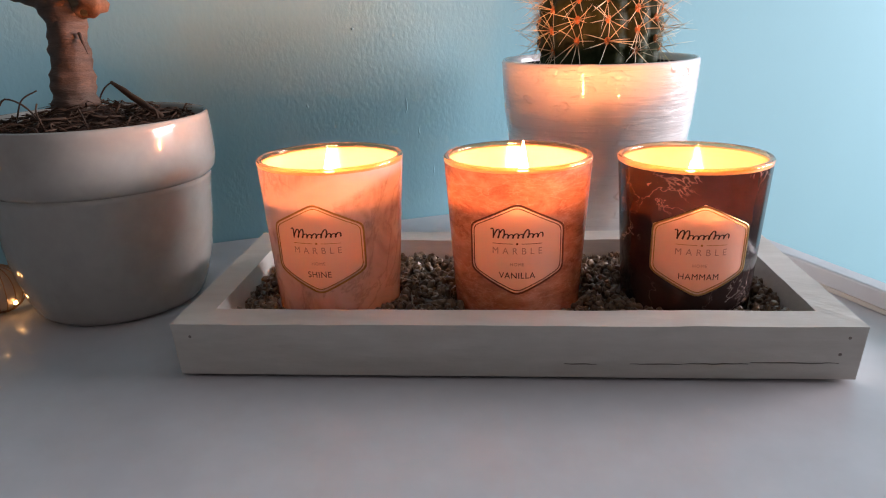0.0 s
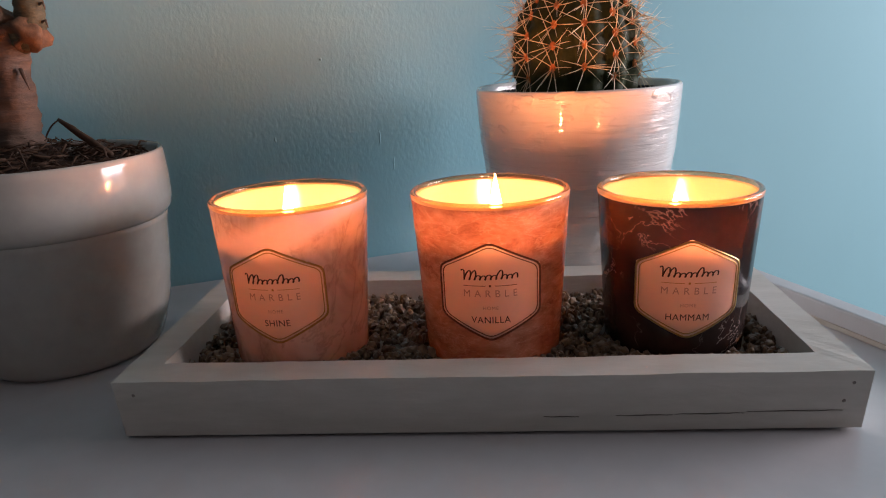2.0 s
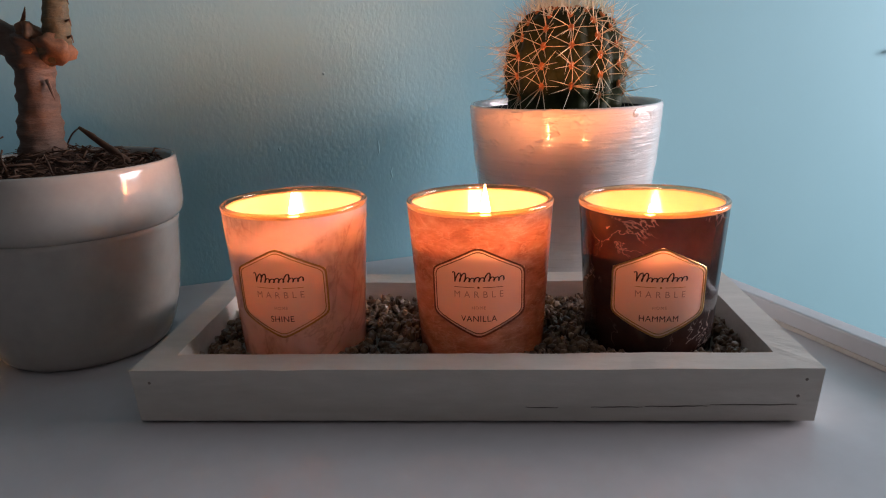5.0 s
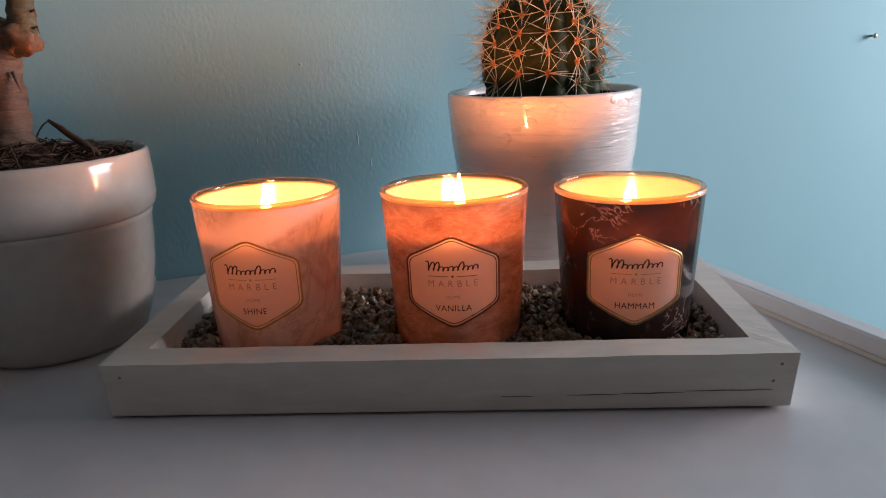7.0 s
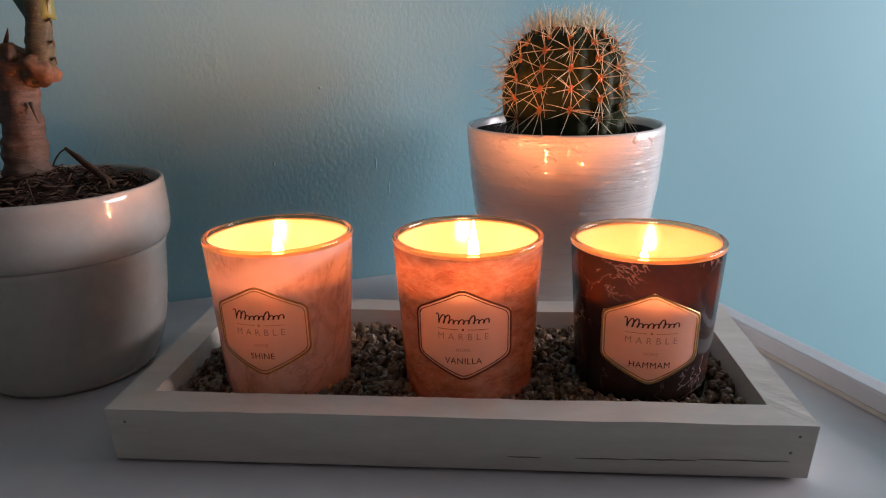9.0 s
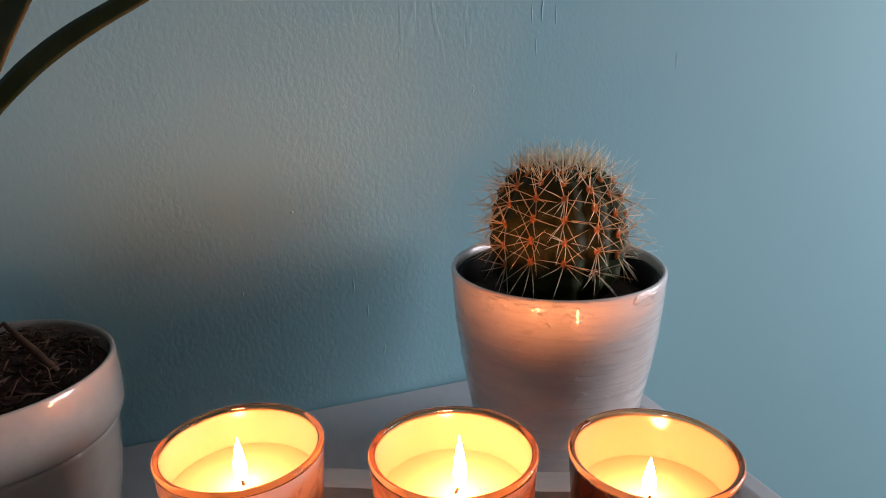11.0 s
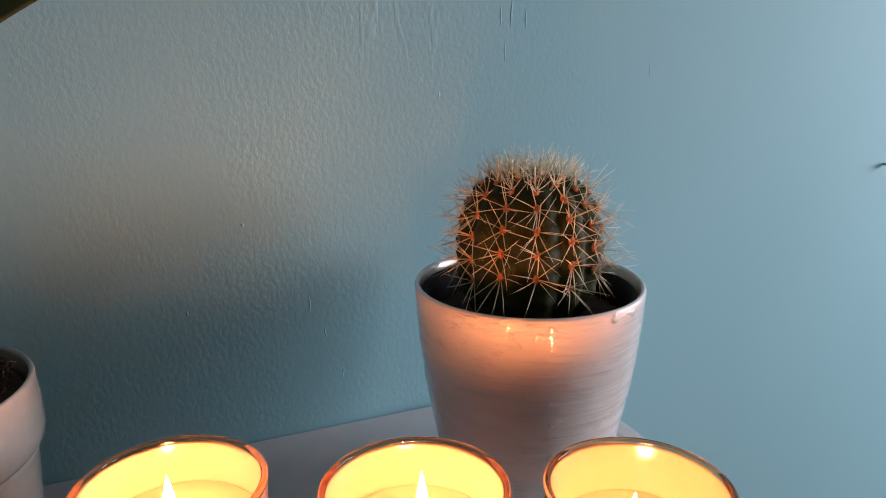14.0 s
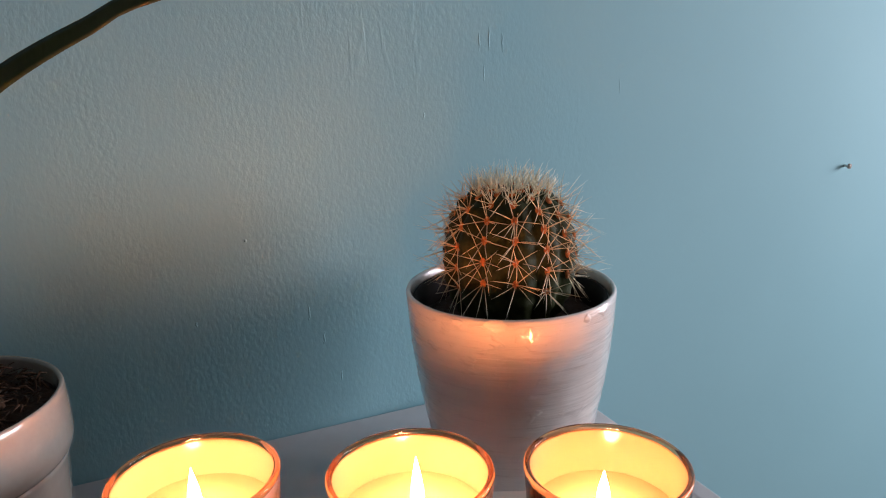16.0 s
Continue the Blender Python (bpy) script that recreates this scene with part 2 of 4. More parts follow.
M_JAR = thin_sheet("cream_jar_wall", (0.64, 0.53, 0.36), (0.92, 0.76, 0.6), 0.5, 0.12)
M_WAX = thin_sheet("cream_wax", (0.62, 0.52, 0.34), (0.94, 0.80, 0.64), 0.20, 0.25, 0.6)
M_RIM, rnt, rbs = nodes_of("thick_glass_rim")
rbs.inputs["Base Color"].default_value = (0.97, 0.64, 0.36, 1)
rbs.inputs["Transmission Weight"].default_value, rbs.inputs["Roughness"].default_value, rbs.inputs["IOR"].default_value = 1.0, 0.03, 1.48
M_WRAPS = [thin_sheet("pale_marble_print", with_window(marble_pale), with_window(marble_pale), 0.32, 0.22),
           thin_sheet("tan_marble_print", with_window(marble_tan), with_window(marble_tan), 0.37, 0.22),
           thin_sheet("dark_marble_print", with_window(marble_dark), with_window(marble_dark_through), 0.36, 0.18)]
M_LABEL = thin_sheet("blush_paper_label", (0.80, 0.66, 0.62), (0.98, 0.84, 0.74), 0.55, 0.45, 0.1)
M_GOLD = surface("gold_foil", (0.40, 0.27, 0.09), (0.56, 0.40, 0.16), 200, 0.32, metal=0.9)
M_BROWN_FOIL = surface("copper_foil", (0.13, 0.055, 0.035), (0.22, 0.10, 0.06), 200, 0.4, metal=0.6)
M_INK = surface("dark_ink", (0.03, 0.02, 0.02), (0.05, 0.035, 0.03), 300, 0.6)
M_FAINT_INK = surface("faint_ink", (0.44, 0.33, 0.29), (0.52, 0.40, 0.35), 300, 0.6)
M_WICK = surface("charred_wick", (0.02, 0.015, 0.012), (0.06, 0.04, 0.03), 300, 0.95)
M_FLAME = glow("candle_flame", (1.0, 0.32, 0.115), FLAME)
M_LED = glow("warm_led", (1.0, 0.5, 0.18), 14.0)
M_WIRE = surface("copper_wire", (0.40, 0.22, 0.12), (0.55, 0.33, 0.2), 200, 0.35, metal=0.8)
M_PEARL = thin_sheet("frosted_ball", (0.55, 0.5, 0.45), (0.7, 0.6, 0.5), 0.4, 0.3)
M_GLASS, gnt, gbs = nodes_of("window_glass")
gbs.inputs["Transmission Weight"].default_value, gbs.inputs["Roughness"].default_value = 1.0, 0.02


def gravel_mat():
    m, nt, bs = nodes_of("tan_gravel")
    ge = nt.nodes.new("ShaderNodeNewGeometry")
    col = ramp(nt, ge.outputs["Random Per Island"], [(0.0, (0.08, 0.04, 0.02)), (0.5, (0.20, 0.112, 0.058)), (0.85, (0.34, 0.21, 0.115)), (1.0, (0.5, 0.37, 0.25))])
    col = mix(nt, 0.5, col, ramp(nt, noise_tex(nt, 260, 4), [(0.3, (0.045, 0.028, 0.018)), (0.7, (0.22, 0.16, 0.11))]))
    nt.links.new(col, bs.inputs["Base Color"])
    bs.inputs["Roughness"].default_value = 0.28
    nt.links.new(bump(nt, noise_tex(nt, 500, 3), 0.6, 0.0005), bs.inputs["Normal"])
    return m


M_GRAVEL = gravel_mat()


# ---- mesh helpers ----
def to_object(name, bm, material, parent=None, label="", smooth=True, m=None):
    if m is not None:
        bm.transform(m)
    me = bpy.data.meshes.new(name)
    bmesh.ops.recalc_face_normals(bm, faces=bm.faces)
    bm.to_mesh(me)
    bm.free()
    if smooth:
        for p in me.polygons:
            p.use_smooth = True
    me.materials.append(material)
    ob = new(name, me)
    if parent:
        ob.parent = parent
    if label:
        ob["label"] = label
    return ob


def part(name, bm, material, parent, label="", smooth=True, m=None):
    return to_object(name, bm, material, parent, label, smooth, m)


def empty(name, place, label, category, group="", turn=0):
    e = new(name)
    e.empty_display_size = 0.02
    e.matrix_world = pose(*place, 0, 0, turn)
    return tagged(e, label, category, group)


def lathe(profile, seg=64, closed=False, wobble=0.0, seed=0):
    """Turns (radius, height) pairs round the z axis; a radius of 0 closes the end."""
    bm = bmesh.new()
    rings = []
    for i, (r, z) in enumerate(profile):
        if r <= 1e-6:
            rings.append([bm.verts.new((0, 0, z))])
            continue
        ring = []
        for k in range(seg):
            a = 2 * math.pi * k / seg
            w = 1 + wobble * noise.noise((math.cos(a) * 2 + seed, math.sin(a) * 2, z * 60))
            ring.append(bm.verts.new((r * w * math.cos(a), r * w * math.sin(a), z)))
        rings.append(ring)
    pairs = list(zip(rings, rings[1:])) + ([(rings[-1], rings[0])] if closed else [])
    for a, b in pairs:
        n = max(len(a), len(b))
        for k in range(n):
            f = [a[k % len(a)], a[(k + 1) % len(a)], b[(k + 1) % len(b)], b[k % len(b)]]
            f = list(dict.fromkeys(f))
            if len(f) > 2:
                bm.faces.new(f)
    return bm


def box(x0, y0, z0, x1, y1, z1, bevel=0.0, seg=2):
    bm = bmesh.new()
    bmesh.ops.create_cube(bm, size=1)
    bm.transform(Matrix.Translation(((x0 + x1) / 2, (y0 + y1) / 2, (z0 + z1) / 2)) @ Matrix.Diagonal((x1 - x0, y1 - y0, z1 - z0, 1)))
    if bevel:
        bmesh.ops.bevel(bm, geom=bm.edges[:], offset=bevel, segments=seg, affect="EDGES", profile=0.5)
    return bm


def tube(points, radii, seg=10, rough=0.0, seed=0, bm=None, flat=1.0):
    """A tapered tube along points; rough shakes its rings, flat squeezes it."""
    bm = bm or bmesh.new()
    pts = [Vector(p) for p in points]
    rings = []
    ref = Vector((0.3, 1, 0.1)).normalized()
    for i, p in enumerate(pts):
        d = (pts[min(i + 1, len(pts) - 1)] - pts[max(i - 1, 0)]).normalized()
        s = d.cross(ref).normalized()
        u = s.cross(d)
        ring = []
        for k in range(seg):
            a = 2 * math.pi * k / seg
            q = p + (s * math.cos(a) + u * math.sin(a) * flat) * radii[i]
            if rough:
                q += (q - p) * rough * noise.noise(q * 140 + Vector((seed, 0, 0)))
            ring.append(bm.verts.new(q))
        rings.append(ring)
    for a, b in zip(rings, rings[1:]):
        for k in range(seg):
            bm.faces.new((a[k], a[(k + 1) % seg], b[(k + 1) % seg], b[k]))
    bm.faces.new(rings[0])
    bm.faces.new(rings[-1])
    return bm


def smooth_line(ctrl, n):
    """n points on a smooth line through the control points."""
    c = [Vector(p) for p in ctrl]
    c = [2 * c[0] - c[1]] + c + [2 * c[-1] - c[-2]]
    out = []
    for i in range(n):
        t = i / (n - 1) * (len(c) - 3)
        k = min(int(t), len(c) - 4)
        f = t - k
        p0, p1, p2, p3 = c[k:k + 4]
        out.append(0.5 * (2 * p1 + (p2 - p0) * f + (2 * p0 - 5 * p1 + 4 * p2 - p3) * f * f + (3 * p1 - p0 - 3 * p2 + p3) * f ** 3))
    return out


# ---- the room ----
FLOOR_Z, CEIL_Z = -0.76, 1.75
U0, U1, V0 = -2.0, WIN_U, -2.8


def slab(name, lo, hi, material, label, category):
    return tagged(to_object(name, box(*lo, *hi), material, smooth=False, m=ROOM), label, category, kind="structure")


wall = slab("wall_north", (U0, WALL_V, FLOOR_Z), (U1 + 0.12, WALL_V + 0.12, CEIL_Z), M_WALL, "pale turquoise painted wall with stippled plaster", "wall")
slab("wall_west", (U0 - 0.12, V0, FLOOR_Z), (U0, WALL_V + 0.12, CEIL_Z), M_FAR, "plain grey plaster wall of the room", "wall")
slab("wall_south", (U0 - 0.12, V0 - 0.12, FLOOR_Z), (U1 + 0.12, V0, CEIL_Z), M_FAR, "plain grey plaster wall of the room", "wall")
slab("floor", (U0 - 0.12, V0 - 0.12, FLOOR_Z - 0.1), (U1 + 0.12, WALL_V + 0.12, FLOOR_Z), M_FLOOR, "brown oak floor of the room", "floor")
slab("ceiling", (U0 - 0.12, V0 - 0.12, CEIL_Z), (U1 + 0.12, WALL_V + 0.12, CEIL_Z + 0.1), M_ROOM, "plain white plaster ceiling", "ceiling")
bm = bmesh.new()
for lo, hi in (((U1, V0, FLOOR_Z), (U1 + 0.12, WIN_V0, CEIL_Z)), ((U1, WIN_V1, FLOOR_Z), (U1 + 0.12, WALL_V, CEIL_Z)),
               ((U1, WIN_V0, FLOOR_Z), (U1 + 0.12, WIN_V1, WIN_Z0)), ((U1, WIN_V0, WIN_Z1), (U1 + 0.12, WIN_V1, CEIL_Z))):
    b = box(*lo, *hi)
    me = bpy.data.meshes.new("piece")
    b.to_mesh(me)
    b.free()
    bm.from_mesh(me)
    bpy.data.meshes.remove(me)
tagged(to_object("wall_east", bm, M_ROOM, smooth=False, m=ROOM), "pale plaster wall with a window opening", "wall", kind="structure")
win = new("window_1")
tagged(win, "white framed window that lets in daylight", "window", kind="structure")
for lo, hi in (((U1 + 0.02, WIN_V0, WIN_Z0), (U1 + 0.07, WIN_V0 + 0.05, WIN_Z1)), ((U1 + 0.02, WIN_V1 - 0.05, WIN_Z0), (U1 + 0.07, WIN_V1, WIN_Z1)),
               ((U1 + 0.02, WIN_V0 + 0.05, WIN_Z0), (U1 + 0.07, WIN_V1 - 0.05, WIN_Z0 + 0.05)), ((U1 + 0.02, WIN_V0 + 0.05, WIN_Z1 - 0.05), (U1 + 0.07, WIN_V1 - 0.05, WIN_Z1))):
    part("window_frame", box(*lo, *hi, 0.004), M_ROOM, win, m=ROOM)
pane = part("pane", box(U1 + 0.042, WIN_V0 + 0.05, WIN_Z0 + 0.05, U1 + 0.048, WIN_V1 - 0.05, WIN_Z1 - 0.05), M_GLASS, win, smooth=False, m=ROOM)
pane.visible_shadow = False

WALL_MARKS = [(0.0613, 0.3031, 0.027, 0.0013), (0.0648, 0.2779, 0.023, 0.0011), (0.0695, 0.3047, 0.031, 0.0014), (0.0808, 0.3014, 0.025, 0.0012), (0.1890, 0.2623, 0.023, 0.0010),
              (0.0152, 0.2472, 0.011, 0.0011), (-0.0794, 0.0995, 0.022, 0.0013), (-0.0697, 0.0769, 0.020, 0.0012), (-0.0585, 0.0408, 0.016, 0.0010), (-0.1567, 0.1052, 0.007, 0.0014)]
for wx, wz, ln, wr in WALL_MARKS:
    wy = 0.3330 + 0.4364 * wx
    run = [Vector((wx + 0.0012 * noise.noise((k * 0.5, wx * 40, wz * 9)), wy + 0.4364 * 0.0012 * noise.noise((k * 0.5, wx * 40, wz * 9)), wz + ln * (0.5 - k / 9))) for k in range(10)]
    part("paint_run", tube(run, [wr * 0.75 * (0.15 + 0.85 * math.sin(math.pi * (k + 0.4) / 10)) for k in range(10)], 10), M_WALL, wall,
         m=Matrix.Translation((-0.3994 * wr * 0.5, 0.9168 * wr * 0.5, 0)))
bm = bmesh.new()
bmesh.ops.create_icosphere(bm, subdivisions=2, radius=0.0012)
part("paint_lump", bm, M_WALL, wall, m=Matrix.Translation((-0.1188, 0.2809, 0.1639)))

# ---- the table ----
TU0, TU1, TV0, EDGE_U = -0.75, 0.2515, -0.62, 0.238
table = empty("table", (0, 0, FLOOR_Z), "white lacquered table pushed against the wall", "table")
LIFT = Matrix.Translation((0, 0, -FLOOR_Z)) @ ROOM
part("tabletop", box(TU0, TV0, -0.03, TU1, WALL_V - 0.002, 0, 0.003), M_TABLE, table, m=LIFT, smooth=False)
part("edge_strip", box(EDGE_U, TV0 + 0.004, 0.0005, TU1, WALL_V - 0.004, 0.0135, 0.0014), M_TABLE, table, "raised white lip along the table's edge", m=LIFT, smooth=False)
# thin beige line along the foot of the raised lip
part("foot_line", box(EDGE_U - 0.0012, TV0 + 0.004, 0.0004, EDGE_U - 0.0001, WALL_V - 0.004, 0.0032), M_FOOT_LINE, table, m=LIFT, smooth=False)
for lu, lv in ((TU0 + 0.05, TV0 + 0.05), (TU1 - 0.05, TV0 + 0.05), (TU0 + 0.05, WALL_V - 0.06), (TU1 - 0.05, WALL_V - 0.06)):
    part("leg", box(lu - 0.025, lv - 0.025, FLOOR_Z, lu + 0.025, lv + 0.025, -0.03, 0.003), M_TABLE, table, m=LIFT, smooth=False)

nail = to_object("wall_nail", lathe([(0, 0), (0.0013, 0), (0.0013, 0.005), (0.0028, 0.0054), (0.0028, 0.0070), (0, 0.0074)], 16), M_GLAZE)
nail.matrix_world = ROOM @ Matrix.Translation((0.6427, WALL_V, 0.1648)) @ pose(0, 0, 0, 90, 0, 0)
tagged(nail, "small white painted nail driven into the wall", "nail")

# ---- the tray ----
TX0, TX1, TY0, TY1, TZ = -0.1667, 0.1708, 0.0, 0.1545, 0.0304
LIP_X, LIP_Y, FLARE, SLOPE, TRAY_FLOOR = 0.0168, 0.0192, 0.0022, 0.007, 0.008
tray = empty("tray", (0, 0, 0), "rectangular whitewashed wooden tray filled with gravel", "tray")


def tray_board(a, b):
    """One side, mitred at both corners a and b of the frame."""
    cx, cy = (TX0 + TX1) / 2, (TY0 + TY1) / 2

    def corner(sx, sy, dx, dy, z):
        return ((TX0 + dx if sx < 0 else TX1 - dx), (TY0 + dy if sy < 0 else TY1 - dy), z)
    bm = bmesh.new()
    ends = []
    for s in (a, b):
        ends.append([bm.verts.new(corner(*s, FLARE * 0.6, FLARE, 0.0017)), bm.verts.new(corner(*s, 0, 0, TZ)),
                     bm.verts.new(corner(*s, LIP_X, LIP_Y, TZ)), bm.verts.new(corner(*s, LIP_X + SLOPE, LIP_Y + SLOPE, 0.0017))])
    n = 26
    cols = [[bm.verts.new(p.co.lerp(q.co, i / n)) if 0 < i < n else (p if i == 0 else q) for i in range(n + 1)] for p, q in zip(*ends)]
    for k in range(4):
        for i in range(n):
            bm.faces.new((cols[k][i], cols[k][i + 1], cols[(k + 1) % 4][i + 1], cols[(k + 1) % 4][i]))
    bm.faces.new(ends[0])
    bm.faces.new(ends[1])
    sharp = [e for e in bm.edges if len(e.link_faces) == 2 and e.calc_face_angle(0) > 0.5]
    bmesh.ops.bevel(bm, geom=sharp, offset=0.0016, segments=3, affect="EDGES", profile=0.5)
    for v in bm.verts:
        d = noise.noise(v.co * 90) * 0.00035 + noise.noise(v.co * 22) * 0.0003
        v.co += Vector((0, d, d if v.co.z > 0.02 else 0))
    return bm


part("front_board", tray_board((-1, -1), (1, -1)), M_TRAY, tray, smooth=False)
part("back_board", tray_board((1, 1), (-1, 1)), M_TRAY, tray, smooth=False)
part("end_board", tray_board((-1, 1), (-1, -1)), M_TRAY, tray, smooth=False)
part("end_board", tray_board((1, -1), (1, 1)), M_TRAY, tray, smooth=False)
part("base_board", box(TX0 + 0.012, TY0 + 0.012, 0.0002, TX1 - 0.015, TY1 - 0.015, TRAY_FLOOR, 0.001), M_TRAY, tray)
for nx, nz in ((-0.1575, 0.0235), (0.1630, 0.0245), (0.1600, 0.0155)):
    part("nail", lathe([(0, -0.003), (0.0009, -0.003), (0.0009, -0.0002), (0.0007, 0.0001), (0, 0.0002)], 12), M_NAIL, tray,
         m=Matrix.Translation((nx, FLARE * (1 - nz / TZ), nz)) @ pose(0, 0, 0, 90, 0, 0))
for x0, x1, z0 in ((0.062, 0.087, 0.0096), (0.088, 0.118, 0.0100), (0.119, 0.160, 0.0108), (0.030, 0.046, 0.0094)):
    line = [(x0 + (x1 - x0) * i / 9, FLARE * (1 - z0 / TZ) - 0.0001, z0 + 0.0004 * noise.noise((i * 0.7, x0 * 50, 0))) for i in range(10)]
    part("crack", tube(line, [0.00008 + 0.00018 * math.sin(math.pi * (i + 0.5) / 10) for i in range(10)], 5), M_CRACK, tray)

# gravel: many small crushed stones, one sheet of stuff
CANDLES = [(-0.0947, 0.0698, -3.1, 0.0143), (0.0088, 0.0692, -1.7, 0.0138), (0.1042, 0.0738, -4.3, 0.0110)]   # x, y, turn, foot
CANDLE_BASE, CANDLE_H, R_TOP, R_BOT = 0.0130, 0.0876, 0.0402, 0.0346
rng = random.Random(5)
ico = bmesh.new()
bmesh.ops.create_icosphere(ico, subdivisions=1, radius=1)
ico_v = [v.co.copy() for v in ico.verts]
ico_f = [[v.index for v in f.verts] for f in ico.faces]
ico.free()
gv, gf = [], []
for layer, count in ((0, 1500), (1, 2900)):
    for i in range(count):
        gx = rng.uniform(TX0 + LIP_X + 0.004, TX1 - LIP_X - 0.004)
        gy = rng.uniform(TY0 + LIP_Y + 0.003, TY1 - LIP_Y - 0.003)
        gz = TRAY_FLOOR + 0.003 + layer * 0.0075 + rng.uniform(0, 0.0035)
        near = min(math.hypot(gx - c[0], gy - c[1]) for c in CANDLES)
        s = rng.uniform(0.0017, 0.0031)
        if near < R_BOT + s + 0.0008 + (gz - CANDLE_BASE) * 0.063:
            continue
        turn = Euler((rng.uniform(0, 6), rng.uniform(0, 6), rng.uniform(0, 6))).to_matrix()
        dim = Vector((s * rng.uniform(0.9, 1.5), s * rng.uniform(0.7, 1.1), s * rng.uniform(0.55, 0.9)))
        k = len(gv)
        for v in ico_v:
            p = Vector((v.x * dim.x, v.y * dim.y, v.z * dim.z)) * (1 + rng.uniform(-0.22, 0.22))
            gv.append(turn @ p + Vector((gx, gy, gz)))
        gf += [[k + a for a in f] for f in ico_f]
me = bpy.data.meshes.new("gravel")
me.from_pydata(gv, [], gf)
me.materials.append(M_GRAVEL)
tagged(new("gravel", me), "coarse brown crushed gravel lying in the wooden tray", "gravel", kind="stuff")


# ---- candles ----
def jar_r(z, off=0.0):
    """Outer radius of a jar at height z above its foot."""
    return R_BOT + (R_TOP - R_BOT) * z / CANDLE_H + off


def on_jar(s, z, off):
    """A place s metres round the jar from its front, at height z."""
    a = s / jar_r(z) - math.pi / 2
    r = jar_r(z, off)
    return Vector((r * math.cos(a), r * math.sin(a), z))


def hexagon(half_w, half_h, per=10, soft=0.12):
    """Outline of a hexagon that stands on a point, with softened corners."""
    c = [(0, half_h), (half_w, half_h * 0.5), (half_w, -half_h * 0.5), (0, -half_h), (-half_w, -half_h * 0.5), (-half_w, half_h * 0.5)]
    out = []
    for i in range(6):
        a, b, d = Vector(c[i - 1]), Vector(c[i]), Vector(c[(i + 1) % 6])
        p, q = b.lerp(a, soft), b.lerp(d, soft)
        for k in range(4):
            t = k / 3
            out.append((1 - t) ** 2 * p + 2 * t * (1 - t) * b + t * t * q)
        e = d.lerp(b, soft)
        for k in range(1, per):
            out.append(q.lerp(e, k / per))
    return out


HEX_Z = 0.0443


def hex_patch(w, h, off):
    line = hexagon(w, h)
    bm = bmesh.new()
    prev = None
    for k in range(1, 13):
        f = k / 12
        ring = [bm.verts.new(on_jar(p.x * f, HEX_Z + p.y * f, off)) for p in line]
        if prev is None:
            mid = bm.verts.new(on_jar(0, HEX_Z, off))
            for i in range(len(ring)):
                bm.faces.new((mid, ring[i], ring[(i + 1) % len(ring)]))
        else:
            for i in range(len(ring)):
                bm.faces.new((prev[i], ring[i], ring[(i + 1) % len(ring)], prev[(i + 1) % len(ring)]))
        prev = ring
    return bm


def hex_band(w, h, width, off):
    a, b = hexagon(w, h), hexagon(w - width, h - width * 1.12)
    bm = bmesh.new()
    rings = [[bm.verts.new(on_jar(p.x, HEX_Z + p.y, o)) for p in line] for line, o in ((a, off - 0.0002), (a, off), (b, off), (b, off - 0.0002))]
    for p, q in zip(rings, rings[1:]):
        for i in range(len(a)):
            bm.faces.new((p[i], p[(i + 1) % len(a)], q[(i + 1) % len(a)], q[i]))
    return bm


def bar_on_jar(s0, s1, z0, z1, off, bm=None):
    bm = bm or bmesh.new()
    n = max(2, int(abs(s1 - s0) / 0.001))
    lo = [bm.verts.new(on_jar(s0 + (s1 - s0) * i / n, z0, off)) for i in range(n + 1)]
    hi = [bm.verts.new(on_jar(s0 + (s1 - s0) * i / n, z1, off)) for i in range(n + 1)]
    for i in range(n):
        bm.faces.new((lo[i], lo[i + 1], hi[i + 1], hi[i]))
    return bm


def stroke_on_jar(pts, width, off, bm):
    """A pen stroke through (s, z) points."""
    pts = [Vector((p[0], p[1], 0)) for p in pts]
    line = smooth_line(pts, len(pts) * 2)
    left, right = [], []
    for i, p in enumerate(line):
        d = (line[min(i + 1, len(line) - 1)] - line[max(i - 1, 0)]).normalized()
        w = width * (0.55 + 0.45 * abs(d.y)) * 0.5
        nrm = Vector((-d.y, d.x, 0)) * w
        left.append(bm.verts.new(on_jar(p.x + nrm.x, p.y + nrm.y, off)))
        right.append(bm.verts.new(on_jar(p.x - nrm.x, p.y - nrm.y, off)))
    for i in range(len(line) - 1):
        bm.faces.new((left[i], left[i + 1], right[i + 1], right[i]))


def word_on_jar(word, height, z, off, spacing=1.05):
    """A printed word laid round the jar with the built-in font."""
    cu = bpy.data.curves.new("word", "FONT")
    cu.body, cu.size, cu.align_x, cu.space_character = word, height / 0.70, "CENTER", spacing
    ob = new("word", cu)
    bpy.context.view_layer.update()
    me = bpy.data.meshes.new_from_object(ob.evaluated_get(bpy.context.evaluated_depsgraph_get()))
    bm = bmesh.new()
    bm.from_mesh(me)
    bpy.data.objects.remove(ob)
    bpy.data.curves.remove(cu)
    bpy.data.meshes.remove(me)
    for v in bm.verts:
        v.co = on_jar(v.co.x * 0.92, z + v.co.y, off)
    return bm


